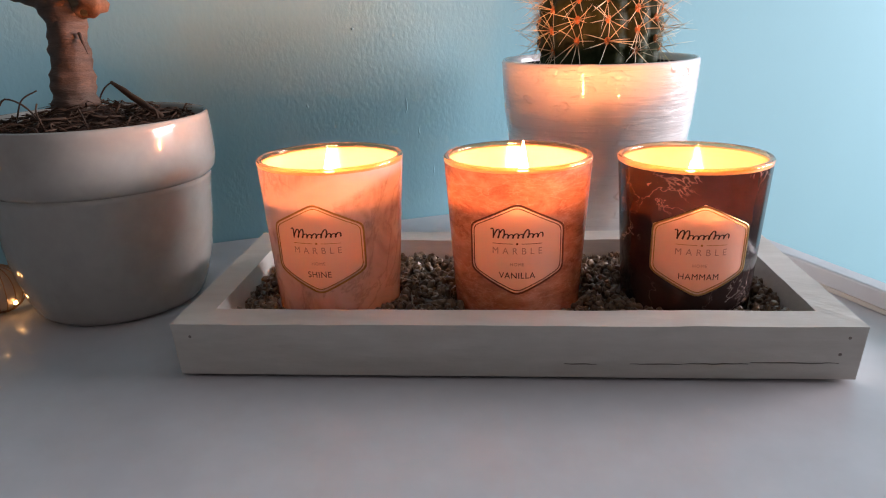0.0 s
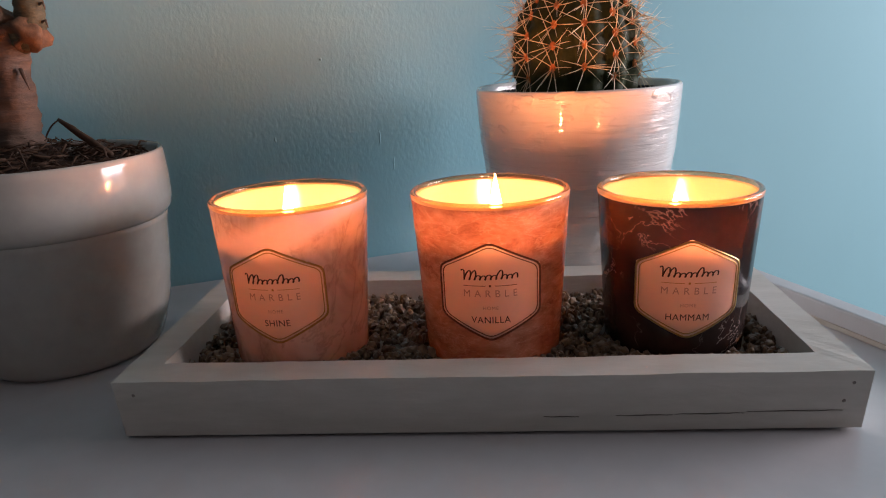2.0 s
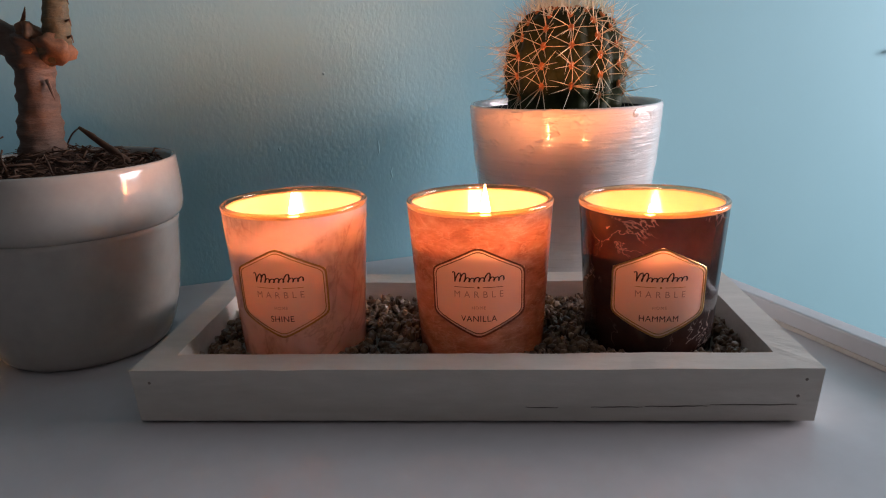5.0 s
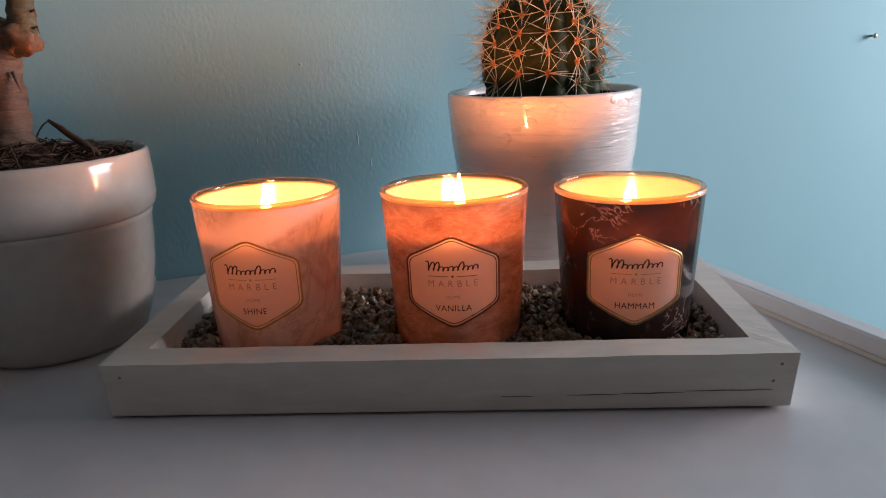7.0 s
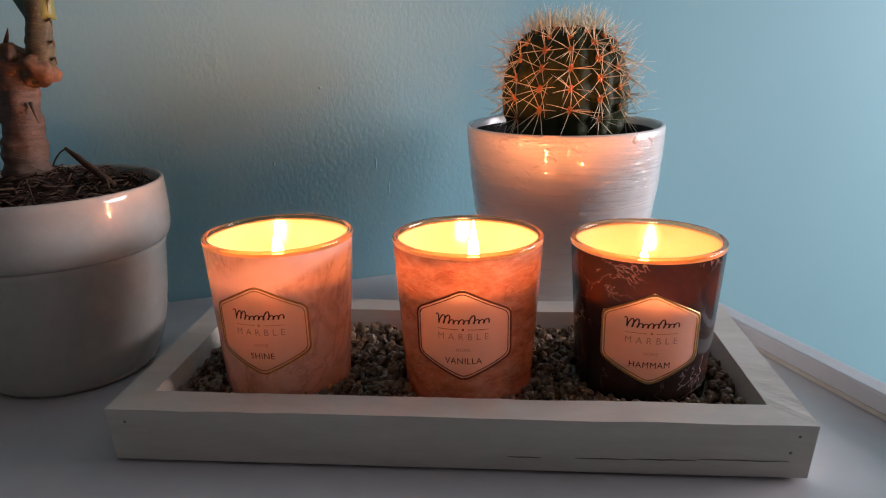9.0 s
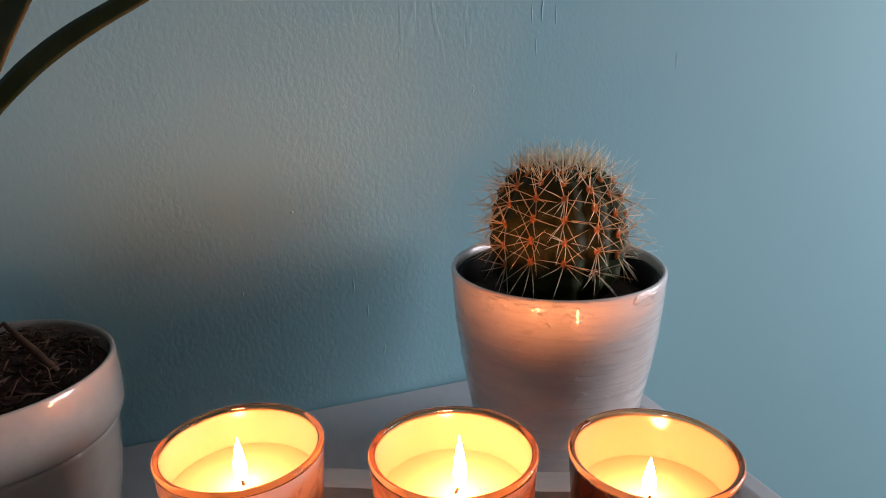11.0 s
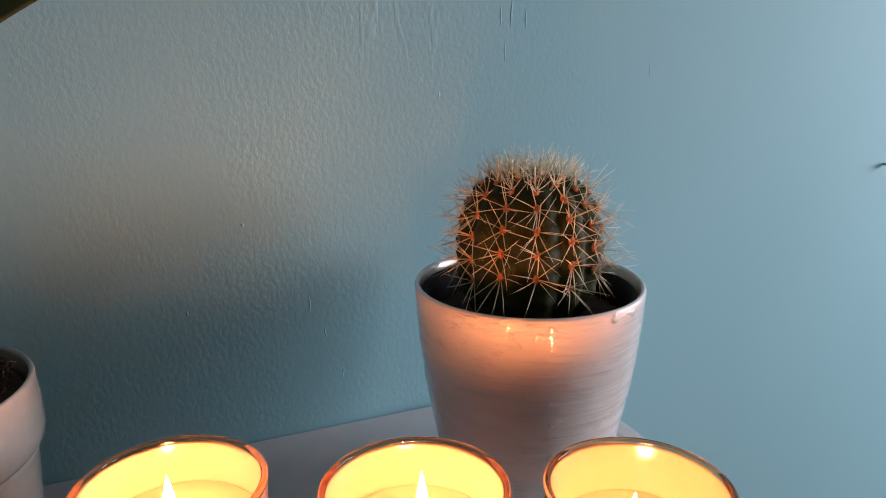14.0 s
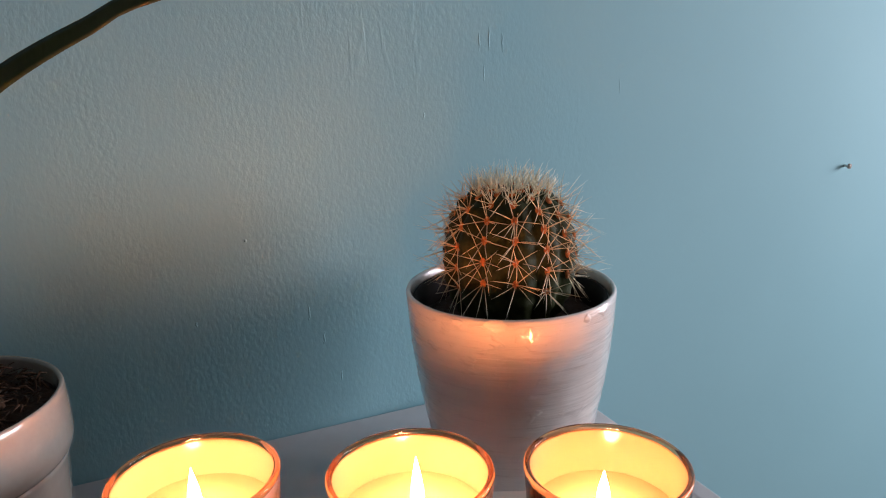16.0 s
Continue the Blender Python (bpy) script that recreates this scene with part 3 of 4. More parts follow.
def candle(index, word, label, foil):
    cx, cy, turn, foot = CANDLES[index]
    WAX_Z = CANDLE_H - (0.0235, 0.0250, 0.0275)[index]
    c = empty("scented_candle", (cx, cy, foot), label, "candle", "candles on the tray", turn)
    z_top, wall = CANDLE_H, 0.0026
    part("jar", lathe([(0, 0.003), (R_BOT - wall, 0.003)] + [(jar_r(z, -wall), z) for z in (0.01, 0.03, 0.05, 0.07, z_top - 0.002)], 96), M_JAR, c, "cream inner glass wall")
    rim = [(jar_r(z_top, -wall - 0.0003), z_top - 0.0030), (jar_r(z_top, -wall - 0.0004), z_top - 0.0008), (jar_r(z_top, -wall + 0.0003), z_top),
           (jar_r(z_top, -0.0006), z_top + 0.0001), (jar_r(z_top, 0.0002), z_top - 0.0007), (jar_r(z_top, 0.0002), z_top - 0.0026), (jar_r(z_top, -0.0004), z_top - 0.0031)]
    part("rim", lathe(rim, 96, closed=True), M_RIM, c, "thick shiny glass rim")
    part("wrap", lathe([(0, 0), (R_BOT - 0.003, 0), (R_BOT - 0.0006, 0.0006), (jar_r(0.003), 0.003)] + [(jar_r(z), z) for z in (0.02, 0.04, 0.06, z_top - 0.0028)], 96), M_WRAPS[index], c, "printed marble sleeve")
    ri = jar_r(WAX_Z, -wall - 0.0002)
    wax = [(0, WAX_Z + 0.0002)] + [(ri * f, WAX_Z + h) for f, h in ((0.25, 0.0001), (0.5, -0.0002), (0.72, 0.0), (0.8, 0.0007), (0.93, 0.0009), (1.0, 0.0014))]
    part("wax", lathe(wax, 72, wobble=0.004, seed=index), M_WAX, c, "half melted cream wax")
    lean = (-0.0014, 0.0030, -0.0012)[index]
    part("wick", tube([(0, 0, WAX_Z - 0.002), (lean * 0.5, 0, WAX_Z + 0.002), (lean, 0.0005, WAX_Z + 0.0048)], [0.0009, 0.0008, 0.0005], 8), M_WICK, c)
    hgt = (0.0240, 0.0290, 0.0205)[index]
    shape = [(0, 0.0), (0.0020, 0.0012), (0.0030, 0.0036), (0.0033, 0.006), (0.0029, 0.010), (0.0020, 0.0145), (0.0009, 0.019), (0, 0.0225)]
    part("flame", lathe([(r, z * hgt / 0.0225) for r, z in shape], 20), M_FLAME, c, "bright yellow burning flame", m=Matrix.Translation((lean, 0.0004, WAX_Z + 0.0030)))
    lab = part("label", hex_patch(0.0254, 0.0252, 0.00025), M_LABEL, c, "blush hexagonal paper label")
    part("border", hex_band(0.0258, 0.0257, 0.0010, 0.0006), foil, lab, "shiny foil border")
    part("border", hex_band(0.0239, 0.0236, 0.00042, 0.0005), foil, lab)
    bm = bmesh.new()
    z0, humps = HEX_Z + 0.0066, (0.0048, 0.0048, 0.0023, 0.0021, 0.0025, 0.0022, 0.0046, 0.0023, 0.0021, 0.0025)
    pts = [(-0.0136, z0 + 0.0046), (-0.0130, z0 + 0.0052), (-0.0122, z0 + 0.0046)]
    n = len(humps)
    for k in range(n * 10 + 1):
        f = k / 10
        h = humps[min(int(f), n - 1)]
        up = 0.5 - 0.5 * math.cos(2 * math.pi * f)
        pts.append((-0.0122 + 0.0250 * f / n + 0.0016 * up * h / 0.0056 - 0.0006 * math.sin(2 * math.pi * f), z0 + h * up + 0.0006 * f / n))
    stroke_on_jar(pts, 0.00075, 0.0006, bm)
    part("script_mark", bm, M_INK, lab, "dark handwriting-like flourish")
    part("rule", bar_on_jar(-0.0128, -0.0022, HEX_Z + 0.0035, HEX_Z + 0.0038, 0.0005), foil, lab)
    part("rule", bar_on_jar(0.0022, 0.0128, HEX_Z + 0.0035, HEX_Z + 0.0038, 0.0005), foil, lab)
    part("dot", bar_on_jar(-0.0005, 0.0005, HEX_Z + 0.0031, HEX_Z + 0.0042, 0.0005), foil, lab)
    part("faint_word", word_on_jar("MARBLE", 0.0036, HEX_Z - 0.0020, 0.0006, 1.75), M_FAINT_INK, lab, "pale printed capital letters")
    part("faint_word", word_on_jar("HOME", 0.0018, HEX_Z - 0.0086, 0.0006, 1.2), M_FAINT_INK, lab, "tiny pale printed letters")
    part("word", word_on_jar(word, 0.0034, HEX_Z - 0.0156, 0.0006, 1.08), M_INK, lab, "dark printed capital letters")
    return c


candle(0, "SHINE", "lit candle in pale pink marble-print glass with hexagonal label", M_GOLD)
candle(1, "VANILLA", "lit candle in tan brown marble-print glass with hexagonal label", M_BROWN_FOIL)
candle(2, "HAMMAM", "lit candle in black veined marble-print glass with hexagonal label", M_GOLD)

# ---- cactus in its ridged pot ----
KX, KY = 0.0728, 0.2320
KPROF = [(0.0, 0.0), (0.050, 0.0), (0.0545, 0.0015), (0.0560, 0.005), (0.0592, 0.020), (0.0622, 0.0355), (0.0660, 0.056), (0.0692, 0.0755), (0.0720, 0.098), (0.0732, 0.116), (0.0738, 0.131),
         (0.0739, 0.1352), (0.0729, 0.1368), (0.0714, 0.1366), (0.0703, 0.1350), (0.0698, 0.128), (0.0685, 0.108), (0.060, 0.050), (0.052, 0.008), (0.0, 0.006)]
KSIZE = Matrix.Diagonal((0.9635, 0.9635, 1.0235, 1))
kthing = empty("flower_pot", (KX, KY, 0.0002), "glossy white ridged ceramic pot holding a cactus", "flower pot", "flower pots")
kpot = part("body", lathe(KPROF[:9] + [(0.0728, 0.110), (0.0732, 0.116)] + KPROF[-5:], 128), M_RIDGE, kthing)
krim = part("rim", lathe([(0.0732, 0.116), (0.0734, 0.119), (0.0735, 0.122), (0.0737, 0.125), (0.0737, 0.128)] + KPROF[10:15] + [(0.0698, 0.128)], 128), M_RIDGE, kthing, "glazed rim")
for v in krim.data.vertices:
    if v.co.z < 0.130 and v.co.to_2d().length > 0.0725:
        a = math.atan2(v.co.y, v.co.x)
        d = 1 + (v.co.z > 0.1165) * 0.006 * noise.noise((math.cos(a) * 2.2, math.sin(a) * 2.2, v.co.z * 210))
        v.co.x, v.co.y = v.co.x * d, v.co.y * d


def ridges(ob):
    """Hand-thrown grooves on the outer wall."""
    bm = bmesh.new()
    bm.from_mesh(ob.data)
    bmesh.ops.subdivide_edges(bm, edges=[e for e in bm.edges if abs(e.verts[0].co.z - e.verts[1].co.z) > 0.003 and max(v.co.to_2d().length for v in e.verts) > 0.0555
                                         and all(v.co.to_2d().length > 0.055 and v.co.z < 0.132 for v in e.verts)], cuts=7)
    for v in bm.verts:
        r = v.co.to_2d().length
        wall_r = np.interp(v.co.z, [0.005, 0.0355, 0.0755, 0.116, 0.131], [0.056, 0.0622, 0.0692, 0.0732, 0.0738])
        if 0.006 < v.co.z < 0.115 and r > wall_r - 0.002:
            a = math.atan2(v.co.y, v.co.x)
            d = 0.00045 * noise.noise((math.cos(a) * 1.2, math.sin(a) * 1.2, v.co.z * 190)) + 0.0004 * noise.noise((math.cos(a) * 6, math.sin(a) * 6, v.co.z * 380))
            v.co.x, v.co.y = v.co.x * (1 + d / r), v.co.y * (1 + d / r)
    bm.to_mesh(ob.data)
    bm.free()
    for p in ob.data.polygons:
        p.use_smooth = True


ridges(kpot)
for piece in (kpot, krim):
    piece.data.transform(KSIZE)
    for v in piece.data.vertices:
        taper = 1 - 0.04 * max(0.0, 1 - v.co.z / 0.135)
        v.co.x, v.co.y = v.co.x * taper, v.co.y * taper
cactus = empty("cactus", (KX - 0.0004, KY, 0.1142), "round ribbed green cactus with straw spines in a white pot", "cactus")
part("nursery_pot", lathe([(0.0595, -0.05), (0.0640, 0.012), (0.0662, 0.0195), (0.0657, 0.0207), (0.0637, 0.0200), (0.0620, 0.010), (0.0575, -0.05)], 72, closed=True), M_NURSERY, cactus, "dark plastic inner pot")
bm = lathe([(0, 0.006), (0.01, 0.006), (0.02, 0.006), (0.03, 0.0065), (0.04, 0.005), (0.05, 0.0045), (0.056, 0.004), (0.0610, 0.003), (0.0605, -0.01), (0, -0.01)], 60)
for v in bm.verts:
    if v.co.z > 0:
        v.co.z += 0.0022 * noise.noise(v.co * 160)
part("soil", bm, M_SOIL, cactus, "dark crumbly soil")

RIBS, C_R, C_Z, C_TOP = 13, 0.0452, 0.046, 0.0965


def body_r(t):
    """Radius and height of the cactus at t from foot (0) to crown (1)."""
    ang = -0.95 + t * (math.pi / 2 + 0.95)
    h = C_Z + (C_TOP - C_Z if ang > 0 else 0.052) * math.sin(ang) * (1 - 0.07 * max(0, math.sin(ang)) ** 8)
    return C_R * max(0.0, math.cos(ang)) ** 0.72, h


def body_point(t, a, lift=0.0):
    r, h = body_r(t)
    rib = abs(math.cos(a * RIBS / 2)) ** 1.3
    depth = 0.0052 * min(1.0, r / 0.02)
    bumpy = 0.0012 * math.cos(t * 62 + (0 if math.cos(a * RIBS / 2) > 0 else 1.5)) * rib
    return Vector(((r - depth * (1 - rib) + bumpy + lift) * math.cos(a), (r - depth * (1 - rib) + bumpy + lift) * math.sin(a), h))


bm = bmesh.new()
rings = [[bm.verts.new(body_point(i / 44 * 0.985, 2 * math.pi * k / (RIBS * 10))) for k in range(RIBS * 10)] for i in range(45)]
for a, b in zip(rings, rings[1:]):
    for k in range(len(a)):
        bm.faces.new((a[k], a[(k + 1) % len(a)], b[(k + 1) % len(a)], b[k]))
bm.faces.new(rings[-1])
part("body", bm, M_CACTUS, cactus, "dark green ribbed flesh")


def spine(bm, layer, base, tip, r0):
    d = (tip - base).normalized()
    s = d.cross(Vector((0.31, 0.5, 0.8))).normalized()
    u = d.cross(s)
    ring = [bm.verts.new(base + (s * math.cos(a) + u * math.sin(a)) * r0) for a in (0, 2.094, 4.189)]
    bend = base.lerp(tip, 0.55) + s * (tip - base).length * 0.03
    mid = [bm.verts.new(bend + (s * math.cos(a) + u * math.sin(a)) * r0 * 0.7) for a in (0, 2.094, 4.189)]
    end = bm.verts.new(tip)
    for v in ring:
        v[layer] = 0.0
    for v in mid:
        v[layer] = 0.55
    end[layer] = 1.0
    for k in range(3):
        bm.faces.new((ring[k], ring[(k + 1) % 3], mid[(k + 1) % 3], mid[k]))
        bm.faces.new((mid[k], mid[(k + 1) % 3], end))


def spine_mesh(seed, material):
    """One slightly bent spine along z, one metre long and wide until it is scaled."""
    r = random.Random(seed)
    bm = bmesh.new()
    layer = bm.verts.layers.float.new("along")
    bx, by = r.uniform(-1.6, 1.6), r.uniform(-1.6, 1.6)
    rings = []
    for z, w in ((0, 1.0), (0.35, 0.85), (0.75, 0.5)):
        b = math.sin(z * math.pi)
        ring = [bm.verts.new((bx * b + w * math.cos(a), by * b + w * math.sin(a), z)) for a in (0, 1.571, 3.142, 4.712)]
        for v in ring:
            v[layer] = z
        rings.append(ring)
    end = bm.verts.new((0, 0, 1))
    end[layer] = 1.0
    for a, b in zip(rings, rings[1:]):
        for k in range(4):
            bm.faces.new((a[k], a[(k + 1) % 4], b[(k + 1) % 4], b[k]))
    for k in range(4):
        bm.faces.new((rings[-1][k], rings[-1][(k + 1) % 4], end))
    me = bpy.data.meshes.new("spine")
    bm.to_mesh(me)
    bm.free()
    for p in me.polygons:
        p.use_smooth = True
    me.materials.append(material)
    return me


OLD = [spine_mesh(20 + i, M_SPINE) for i in range(6)]
YOUNG = [spine_mesh(40 + i, M_WHITE_SPINE) for i in range(5)]
bm = bmesh.new()
bmesh.ops.create_icosphere(bm, subdivisions=2, radius=0.0023)
bm.transform(Matrix.Diagonal((1, 1.3, 0.6, 1)))
PAD = bpy.data.meshes.new("areole")
bm.to_mesh(PAD)
bm.free()
PAD.materials.append(M_FELT)
rng = random.Random(11)
fringe = bmesh.new()
fringe_layer = fringe.verts.layers.float.new("along")
single = 0
for k in range(RIBS):
    a = 2 * math.pi * k / RIBS - math.pi / 2
    half = 0.0 if k % 2 else 0.5
    facing = math.cos(a + math.pi / 2)
    for i in range(7):
        t = 0.27 + (i + half) * 0.108
        if t > 0.96:
            continue
        p = body_point(t, a, 0.0004)
        up = (body_point(min(t + 0.03, 0.985), a) - body_point(t - 0.03, a)).normalized()
        side = Vector((-math.sin(a), math.cos(a), 0))
        nrm = side.cross(up).normalized()
        if nrm.dot(Vector((math.cos(a), math.sin(a), 0.3))) < 0:
            nrm = -nrm
        m = Matrix((side, up, nrm)).transposed().to_4x4()
        m.translation = p
        young = t > 0.74
        fan = []
        n = 7
        for q in range(n):
            b = 2 * math.pi * (q + rng.uniform(-0.3, 0.3)) / n
            out = rng.uniform(0.3, 0.95) if not young else rng.uniform(1.0, 2.4)
            fan.append((Vector((math.cos(b), math.sin(b), out)), rng.uniform(0.016, 0.027) * (0.75 if young else 1.0)))
        for q in range(2):
            b = rng.uniform(0, 6.28)
            fan.append((Vector((math.cos(b) * 0.7, math.sin(b) * 0.7 + (0.3 if young else -0.15), 1)), rng.uniform(0.022, 0.031) * (0.72 if young else 1.0)))
        for d, ln in fan:
            w = (m.to_3x3() @ d).normalized()
            if facing > 0.2 and single < 300:
                ob = new("spine", rng.choice(YOUNG if young else OLD))
                mm = w.to_track_quat("Z", "Y").to_matrix().to_4x4() @ Matrix.Diagonal((0.00032, 0.00032, ln, 1))
                mm.translation = p
                ob.parent, ob.matrix_basis = cactus, mm
                single += 1
            else:
                spine(fringe, fringe_layer, p, p + w * ln, 0.00030)
        pad = new("areole", PAD)
        pad.parent, pad.matrix_basis = cactus, m
tagged(part("spine_fringe", fringe, M_SPINE, cactus, "straw spines with rust red bases"), kind="stuff")
crown = bmesh.new()
layer = crown.verts.layers.float.new("along")
for i in range(260):
    a, rr = rng.uniform(0, 6.283), 0.024 * math.sqrt(rng.random())
    base = Vector((rr * math.cos(a), rr * math.sin(a), C_TOP - 0.006 - 14 * rr * rr))
    d = Vector((math.cos(a) * rr * 26 + rng.uniform(-0.3, 0.3), math.sin(a) * rr * 26 + rng.uniform(-0.3, 0.3), 1)).normalized()
    spine(crown, layer, base, base + d * rng.uniform(0.009, 0.021), 0.00032)
tagged(part("crown_tuft", crown, M_WHITE_SPINE, cactus, "pale young spines on the crown"), kind="stuff")

# ---- tall plant in the collared pot ----
PX, PY = -0.2525, 0.1120
PPROF = [(0, 0), (0.047, 0), (0.0505, 0.0008), (0.0528, 0.004), (0.0560, 0.012), (0.0602, 0.027), (0.0635, 0.050), (0.0655, 0.078), (0.0662, 0.0815), (0.0678, 0.0835), (0.0694, 0.0860),
         (0.0702, 0.0920), (0.0700, 0.104), (0.0692, 0.1155), (0.0688, 0.1190), (0.0678, 0.1202), (0.0664, 0.1198), (0.0656, 0.1180), (0.0650, 0.108), (0.0630, 0.09), (0.055, 0.02), (0, 0.008)]
pthing = empty("flower_pot", (PX, PY, 0.0002), "smooth white glazed pot with a thick collar", "flower pot", "flower pots")
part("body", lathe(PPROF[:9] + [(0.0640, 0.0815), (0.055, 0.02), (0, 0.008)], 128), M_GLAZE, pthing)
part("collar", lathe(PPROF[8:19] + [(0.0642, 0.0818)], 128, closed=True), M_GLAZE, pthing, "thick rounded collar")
plant = empty("house_plant", (PX, PY, 0.1), "tall house plant with brown bark stem and strap leaves", "plant")
rng = random.Random(3)
bm = lathe([(0, 0.0248)] + [(0.004 * k, 0.0128 + 0.012 * math.exp(-((k * 0.004) / 0.026) ** 2)) for k in range(1, 16)] + [(0.0645, 0.0095), (0.0635, -0.01), (0, -0.01)], 84)
for v in bm.verts:
    if v.co.z > 0:
        f = min(1.0, max(0.15, (0.067 - v.co.to_2d().length) * 120))
        v.co.z += f * (0.004 * noise.noise(v.co * 70) + 0.003 * noise.noise(v.co * 170))
part("soil", bm, M_SOIL, plant, "dark fibrous potting soil")
bm = bmesh.new()
for i in range(560):
    a, rr = rng.uniform(0, 6.283), 0.061 * math.sqrt(rng.random())
    p = Vector((rr * math.cos(a), rr * math.sin(a), 0.0140 + 0.012 * math.exp(-(rr / 0.026) ** 2) + rng.uniform(-0.001, 0.005)))
    h, ln = rng.uniform(0, 6.283), rng.uniform(0.006, 0.02)
    q = p + Vector((math.cos(h) * ln, math.sin(h) * ln, rng.uniform(-0.003, 0.004)))
    if q.to_2d().length > 0.063:
        continue
    mid = p.lerp(q, 0.5) + Vector((rng.uniform(-0.003, 0.003), rng.uniform(-0.003, 0.003), rng.uniform(0, 0.003)))
    w = rng.uniform(0.0002, 0.00075)
    tube([p, mid, q], [w, w, w * 0.5], 5, bm=bm)
tagged(part("loose_fibre", bm, M_FIBRE, plant, "loose brown root fibres on the soil"), kind="stuff")


def local(x, y, z):
    return Vector((x + 0.0005 - PX, y - PY, z - 0.0985))


part("twig", tube(smooth_line([local(-0.247, 0.1306, 0.1372), local(-0.239, 0.126, 0.1335), local(-0.228, 0.121, 0.1275), local(-0.214, 0.114, 0.1205), local(-0.208, 0.112, 0.1175)], 14),
                  [0.0011 + 0.0012 * math.sin(i / 13 * 2.6) for i in range(14)], 7, 0.25), M_FIBRE, plant, "dry dark twig lying on the soil")
for ctrl, w in (([(-0.247, 0.1306, 0.1372), (-0.250, 0.127, 0.134), (-0.2515, 0.122, 0.128), (-0.2505, 0.118, 0.122)], 0.0005),
                ([(-0.262, 0.075, 0.121), (-0.268, 0.070, 0.131), (-0.279, 0.072, 0.134), (-0.287, 0.076, 0.128)], 0.0006),
                ([(-0.255, 0.066, 0.117), (-0.262, 0.072, 0.126), (-0.266, 0.080, 0.130)], 0.0006),
                ([(-0.205, 0.100, 0.117), (-0.208, 0.104, 0.122), (-0.214, 0.108, 0.123)], 0.0007),
                ([(-0.232, 0.070, 0.116), (-0.236, 0.074, 0.122), (-0.243, 0.082, 0.127)], 0.0005),
                ([(-0.290, 0.095, 0.120), (-0.284, 0.094, 0.131), (-0.276, 0.098, 0.136)], 0.0005)):
    part("root", tube(smooth_line([local(*c) for c in ctrl], 10), [w] * 10, 6, 0.2), M_FIBRE, plant)
line = smooth_line([local(-0.2620, 0.112, 0.108), local(-0.2615, 0.112, 0.132), local(-0.2595, 0.112, 0.152), local(-0.2585, 0.112, 0.172), local(-0.2565, 0.112, 0.188), local(-0.2550, 0.112, 0.194)], 46)
rad = [np.interp(i / 45, [0, 0.1, 0.28, 0.5, 0.75, 0.9, 1.0], [0.0165, 0.0145, 0.0118, 0.0108, 0.0112, 0.0125, 0.008]) * (1 + 0.035 * math.sin(i * 1.9)) for i in range(46)]
part("stem", tube(line, rad, 26, 0.16, 2), M_BARK, plant, "rough brown bark stem with ring scars")
part("cut_branch", tube(smooth_line([local(-0.2590, 0.112, 0.174), local(-0.2640, 0.112, 0.186), local(-0.2760, 0.113, 0.1935), local(-0.2920, 0.114, 0.198)], 16), [0.0095, 0.0098, 0.0100, 0.0100, 0.0100, 0.0100, 0.0098, 0.0096, 0.0096, 0.0098, 0.0100, 0.0100, 0.0098, 0.0095, 0.0090, 0.0075], 22, 0.22, 5),
     M_BARK, plant, "thick side branch cut short")
part("callus", tube(smooth_line([local(-0.2560, 0.1085, 0.184), local(-0.2555, 0.1075, 0.193), local(-0.2550, 0.1070, 0.2015)], 10), [0.0070, 0.0082, 0.0088, 0.0090, 0.0088, 0.0084, 0.0078, 0.0070, 0.0056, 0.0030], 26, 1.0, 7),
     M_CALLUS, plant, "orange brown callus where a branch was cut")
part("callus", tube(smooth_line([local(-0.2490, 0.110, 0.181), local(-0.2430, 0.110, 0.186), local(-0.2410, 0.111, 0.194)], 9), [0.0050, 0.0078, 0.0090, 0.0096, 0.0096, 0.0092, 0.0086, 0.0078, 0.0055], 26, 0.9, 9),
     M_CALLUS, plant, "orange brown callus at the foot of the branch")
part("bark_flake", tube([local(-0.2570, 0.106, 0.200), local(-0.2550, 0.106, 0.205), local(-0.2535, 0.106, 0.2095)], [0.0016, 0.0010, 0.0002], 6), M_FIBRE, plant)
line = smooth_line([local(-0.252, 0.112, 0.180), local(-0.2425, 0.112, 0.189), local(-0.2395, 0.112, 0.202), local(-0.2385, 0.113, 0.220), local(-0.2365, 0.114, 0.236)], 30)
rad = [np.interp(i / 29, [0, 0.2, 0.4, 0.7, 1.0], [0.007, 0.0098, 0.0076, 0.0068, 0.0056]) * (1 + 0.04 * math.sin(i * 2.3)) for i in range(30)]
part("branch", tube(line, rad, 20, 0.14, 8), M_YOUNG_BARK, plant, "young branch with leaf scars")
for s in range(5):
    k = 4 + s * 5
    hook = [line[k] + Vector((rad[k] * 0.9, -0.002, 0)), line[k] + Vector((rad[k] + 0.002, -0.003, 0.001)), line[k] + Vector((rad[k] + 0.0028, -0.003, -0.003))]
    part("bark_flake", tube(hook, [0.0009, 0.0007, 0.0002], 6), M_BARK, plant)
part("bark_flake", tube([local(-0.2475, 0.105, 0.168), local(-0.2455, 0.104, 0.163), local(-0.2435, 0.1035, 0.156)], [0.0012, 0.001, 0.0002], 6), M_BARK, plant)


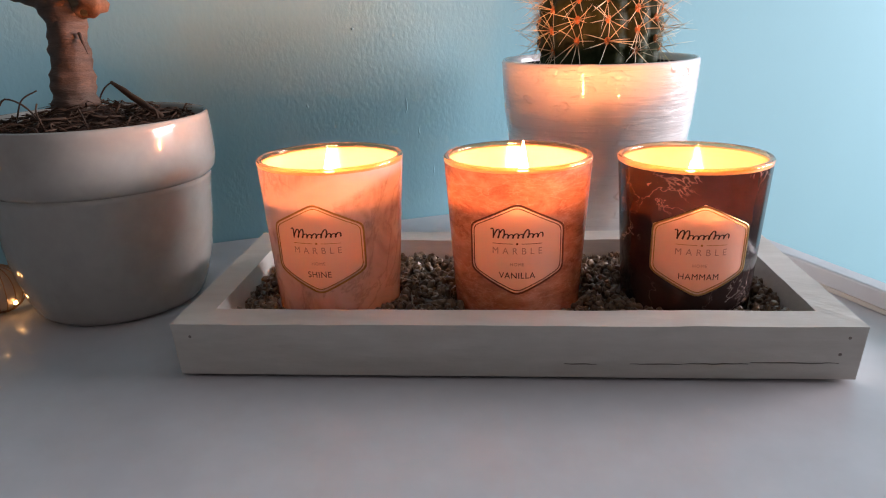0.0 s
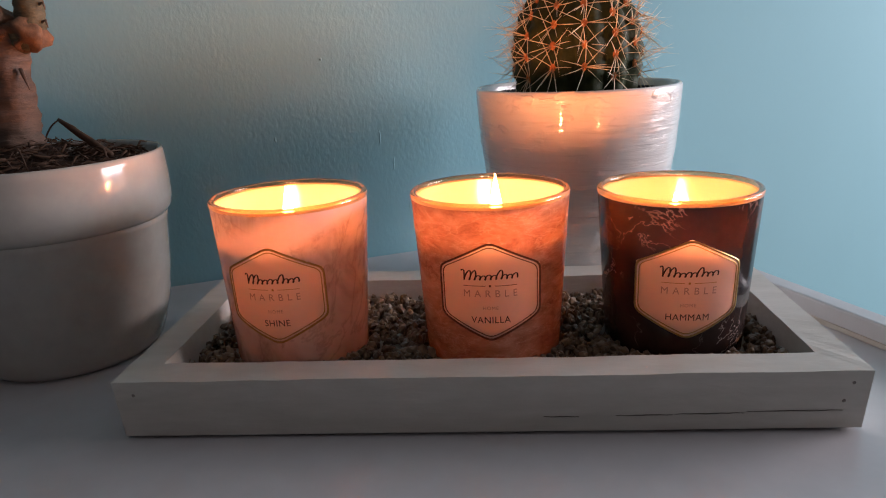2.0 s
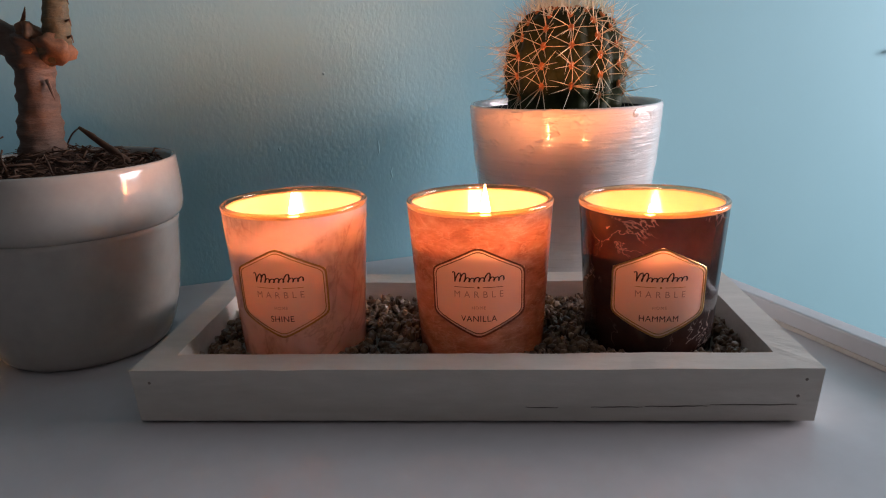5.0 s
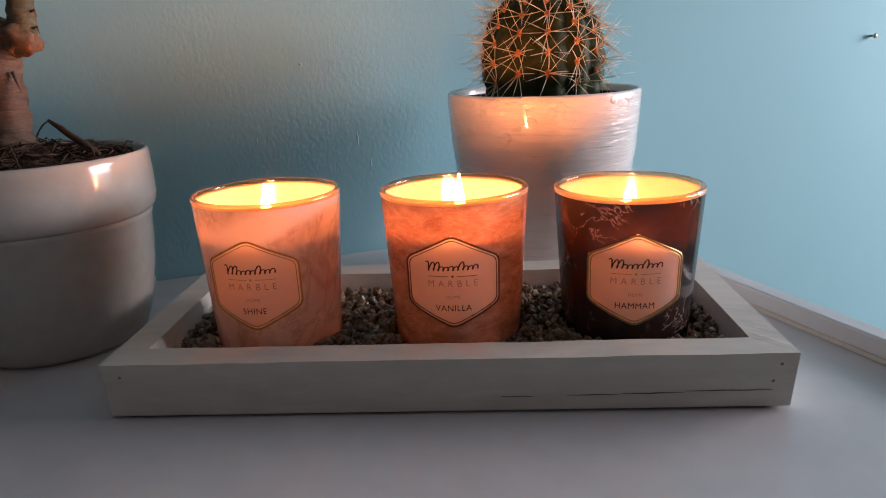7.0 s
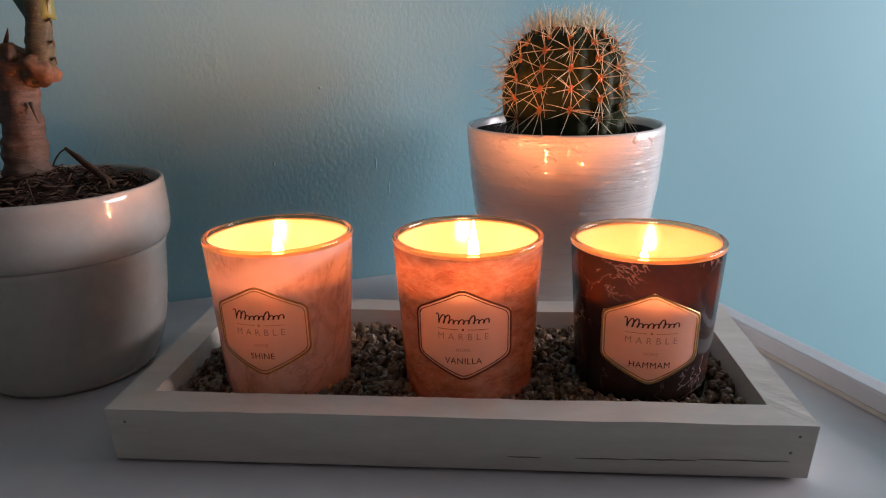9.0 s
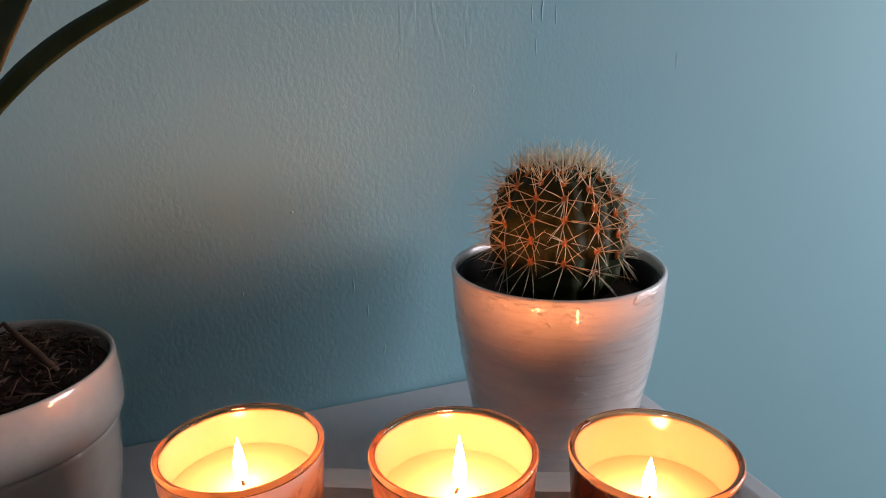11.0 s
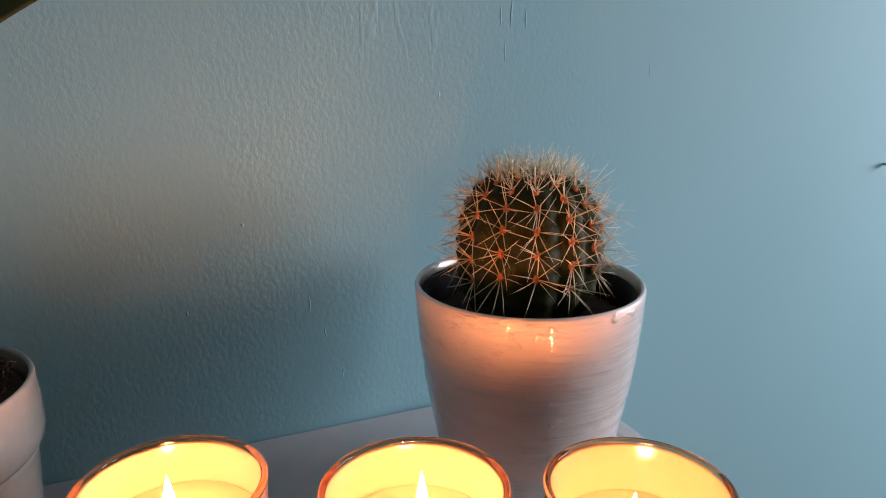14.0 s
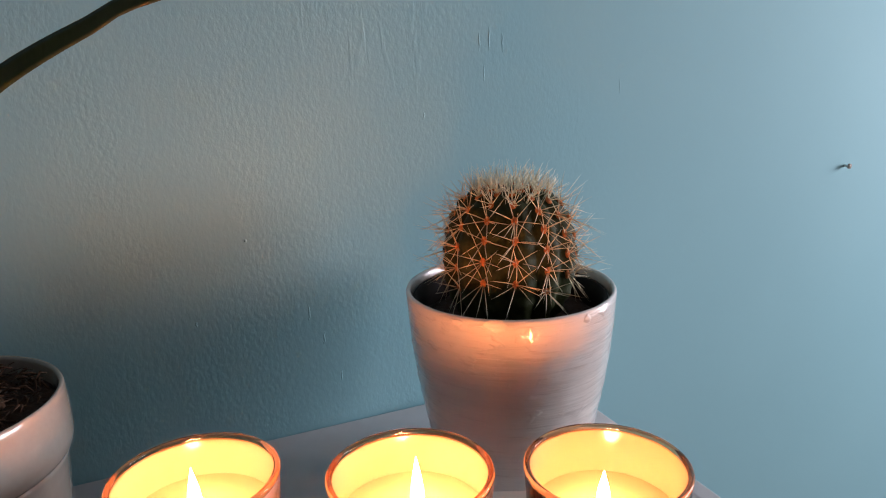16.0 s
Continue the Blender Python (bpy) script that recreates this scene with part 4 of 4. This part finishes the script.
def strap_leaf(ctrl, widths, n=28, fold=0.25):
    """A long leaf with a folded, lens-shaped section."""
    pts = smooth_line(ctrl, n)
    bm = bmesh.new()
    rings = []
    for i, p in enumerate(pts):
        d = (pts[min(i + 1, n - 1)] - pts[max(i - 1, 0)]).normalized()
        s = Vector((d.z, -0.15, -d.x)).normalized()
        s = (s - d * s.dot(d)).normalized()
        u = s.cross(d).normalized()
        w = np.interp(i / (n - 1), [k / (len(widths) - 1) for k in range(len(widths))], widths)
        th = 0.0006 + w * 0.03
        prof = [(-1, 0), (-0.5, th), (0, th * 1.4), (0.5, th), (1, 0), (0.5, -th), (0, -th * 1.4), (-0.5, -th)]
        rings.append([bm.verts.new(p + s * (a * w) + u * (h + abs(a) * w * fold)) for a, h in prof])
    for a, b in zip(rings, rings[1:]):
        for k in range(8):
            bm.faces.new((a[k], a[(k + 1) % 8], b[(k + 1) % 8], b[k]))
    bm.faces.new(rings[0])
    bm.faces.new(rings[-1])
    return bm


LEAVES = (([(-0.2370, 0.1150, 0.2190), (-0.2391, 0.1275, 0.2364), (-0.2373, 0.1400, 0.2518), (-0.2141, 0.1400, 0.2718), (-0.1910, 0.1400, 0.2871), (-0.1679, 0.1400, 0.2993), (-0.1448, 0.1400, 0.3099), (-0.1217, 0.1400, 0.3207), (-0.0767, 0.1440, 0.3287), (-0.0267, 0.1460, 0.3217)],
           [0.0048, 0.0056, 0.0060, 0.0062, 0.0058, 0.0052, 0.0046, 0.0040, 0.0026, 0.0004]),
          ([(-0.2370, 0.113, 0.215), (-0.2330, 0.112, 0.240), (-0.2230, 0.111, 0.262), (-0.2080, 0.110, 0.284), (-0.1910, 0.109, 0.306), (-0.1680, 0.108, 0.331), (-0.1450, 0.107, 0.350)], [0.0055, 0.0085, 0.010, 0.0095, 0.008, 0.005, 0.0006]),
          ([(-0.2400, 0.113, 0.215), (-0.2480, 0.112, 0.250), (-0.2620, 0.108, 0.300), (-0.2850, 0.102, 0.345)], [0.005, 0.010, 0.011, 0.0006]),
          ([(-0.2410, 0.116, 0.212), (-0.2580, 0.122, 0.240), (-0.2900, 0.130, 0.262), (-0.3350, 0.140, 0.268)], [0.005, 0.009, 0.008, 0.0006]))
for ctrl, w in LEAVES:
    part("leaf", strap_leaf([local(*c) for c in ctrl], w), M_LEAF, plant)
part("shoot", tube(smooth_line([local(-0.2365, 0.114, 0.214), local(-0.2350, 0.114, 0.236), local(-0.2320, 0.115, 0.256)], 12), [0.0066, 0.0064, 0.0062, 0.006, 0.0056, 0.0053, 0.005, 0.0046, 0.004, 0.0033, 0.0024, 0.001], 14),
     M_GREEN_STEM, plant, "pale green leaf sheath")

# ---- string light ball behind the pot ----
ball = empty("string_light", (-0.3180, 0.0830, 0.0165), "small wire ball with glowing warm fairy lights", "string light")
part("ball", lathe([(0.0001, -0.0145)] + [(0.0145 * math.cos(a), 0.0145 * math.sin(a)) for a in [-1.4 + 0.2 * i for i in range(15)]] + [(0.0001, 0.0145)], 28), M_PEARL, ball, "frosted pale ball")
for k in range(9):
    a = math.pi * k / 9
    ringp = [Vector((0.0156 * math.cos(t) * math.cos(a), 0.0156 * math.cos(t) * math.sin(a), 0.0156 * math.sin(t))) for t in [2 * math.pi * i / 30 for i in range(31)]]
    part("wire", tube(ringp, [0.00035] * 31, 5), M_WIRE, ball)
for k in range(7):
    a, b = -1.9 + k * 0.75, 0.5 * math.sin(k * 2.1)
    bm = bmesh.new()
    bmesh.ops.create_icosphere(bm, subdivisions=2, radius=0.0013)
    part("bulb", bm, M_LED, ball, "tiny glowing warm bulb", m=Matrix.Translation((0.0166 * math.cos(a) * math.cos(b), 0.0166 * math.sin(a) * math.cos(b), 0.0166 * math.sin(b))))
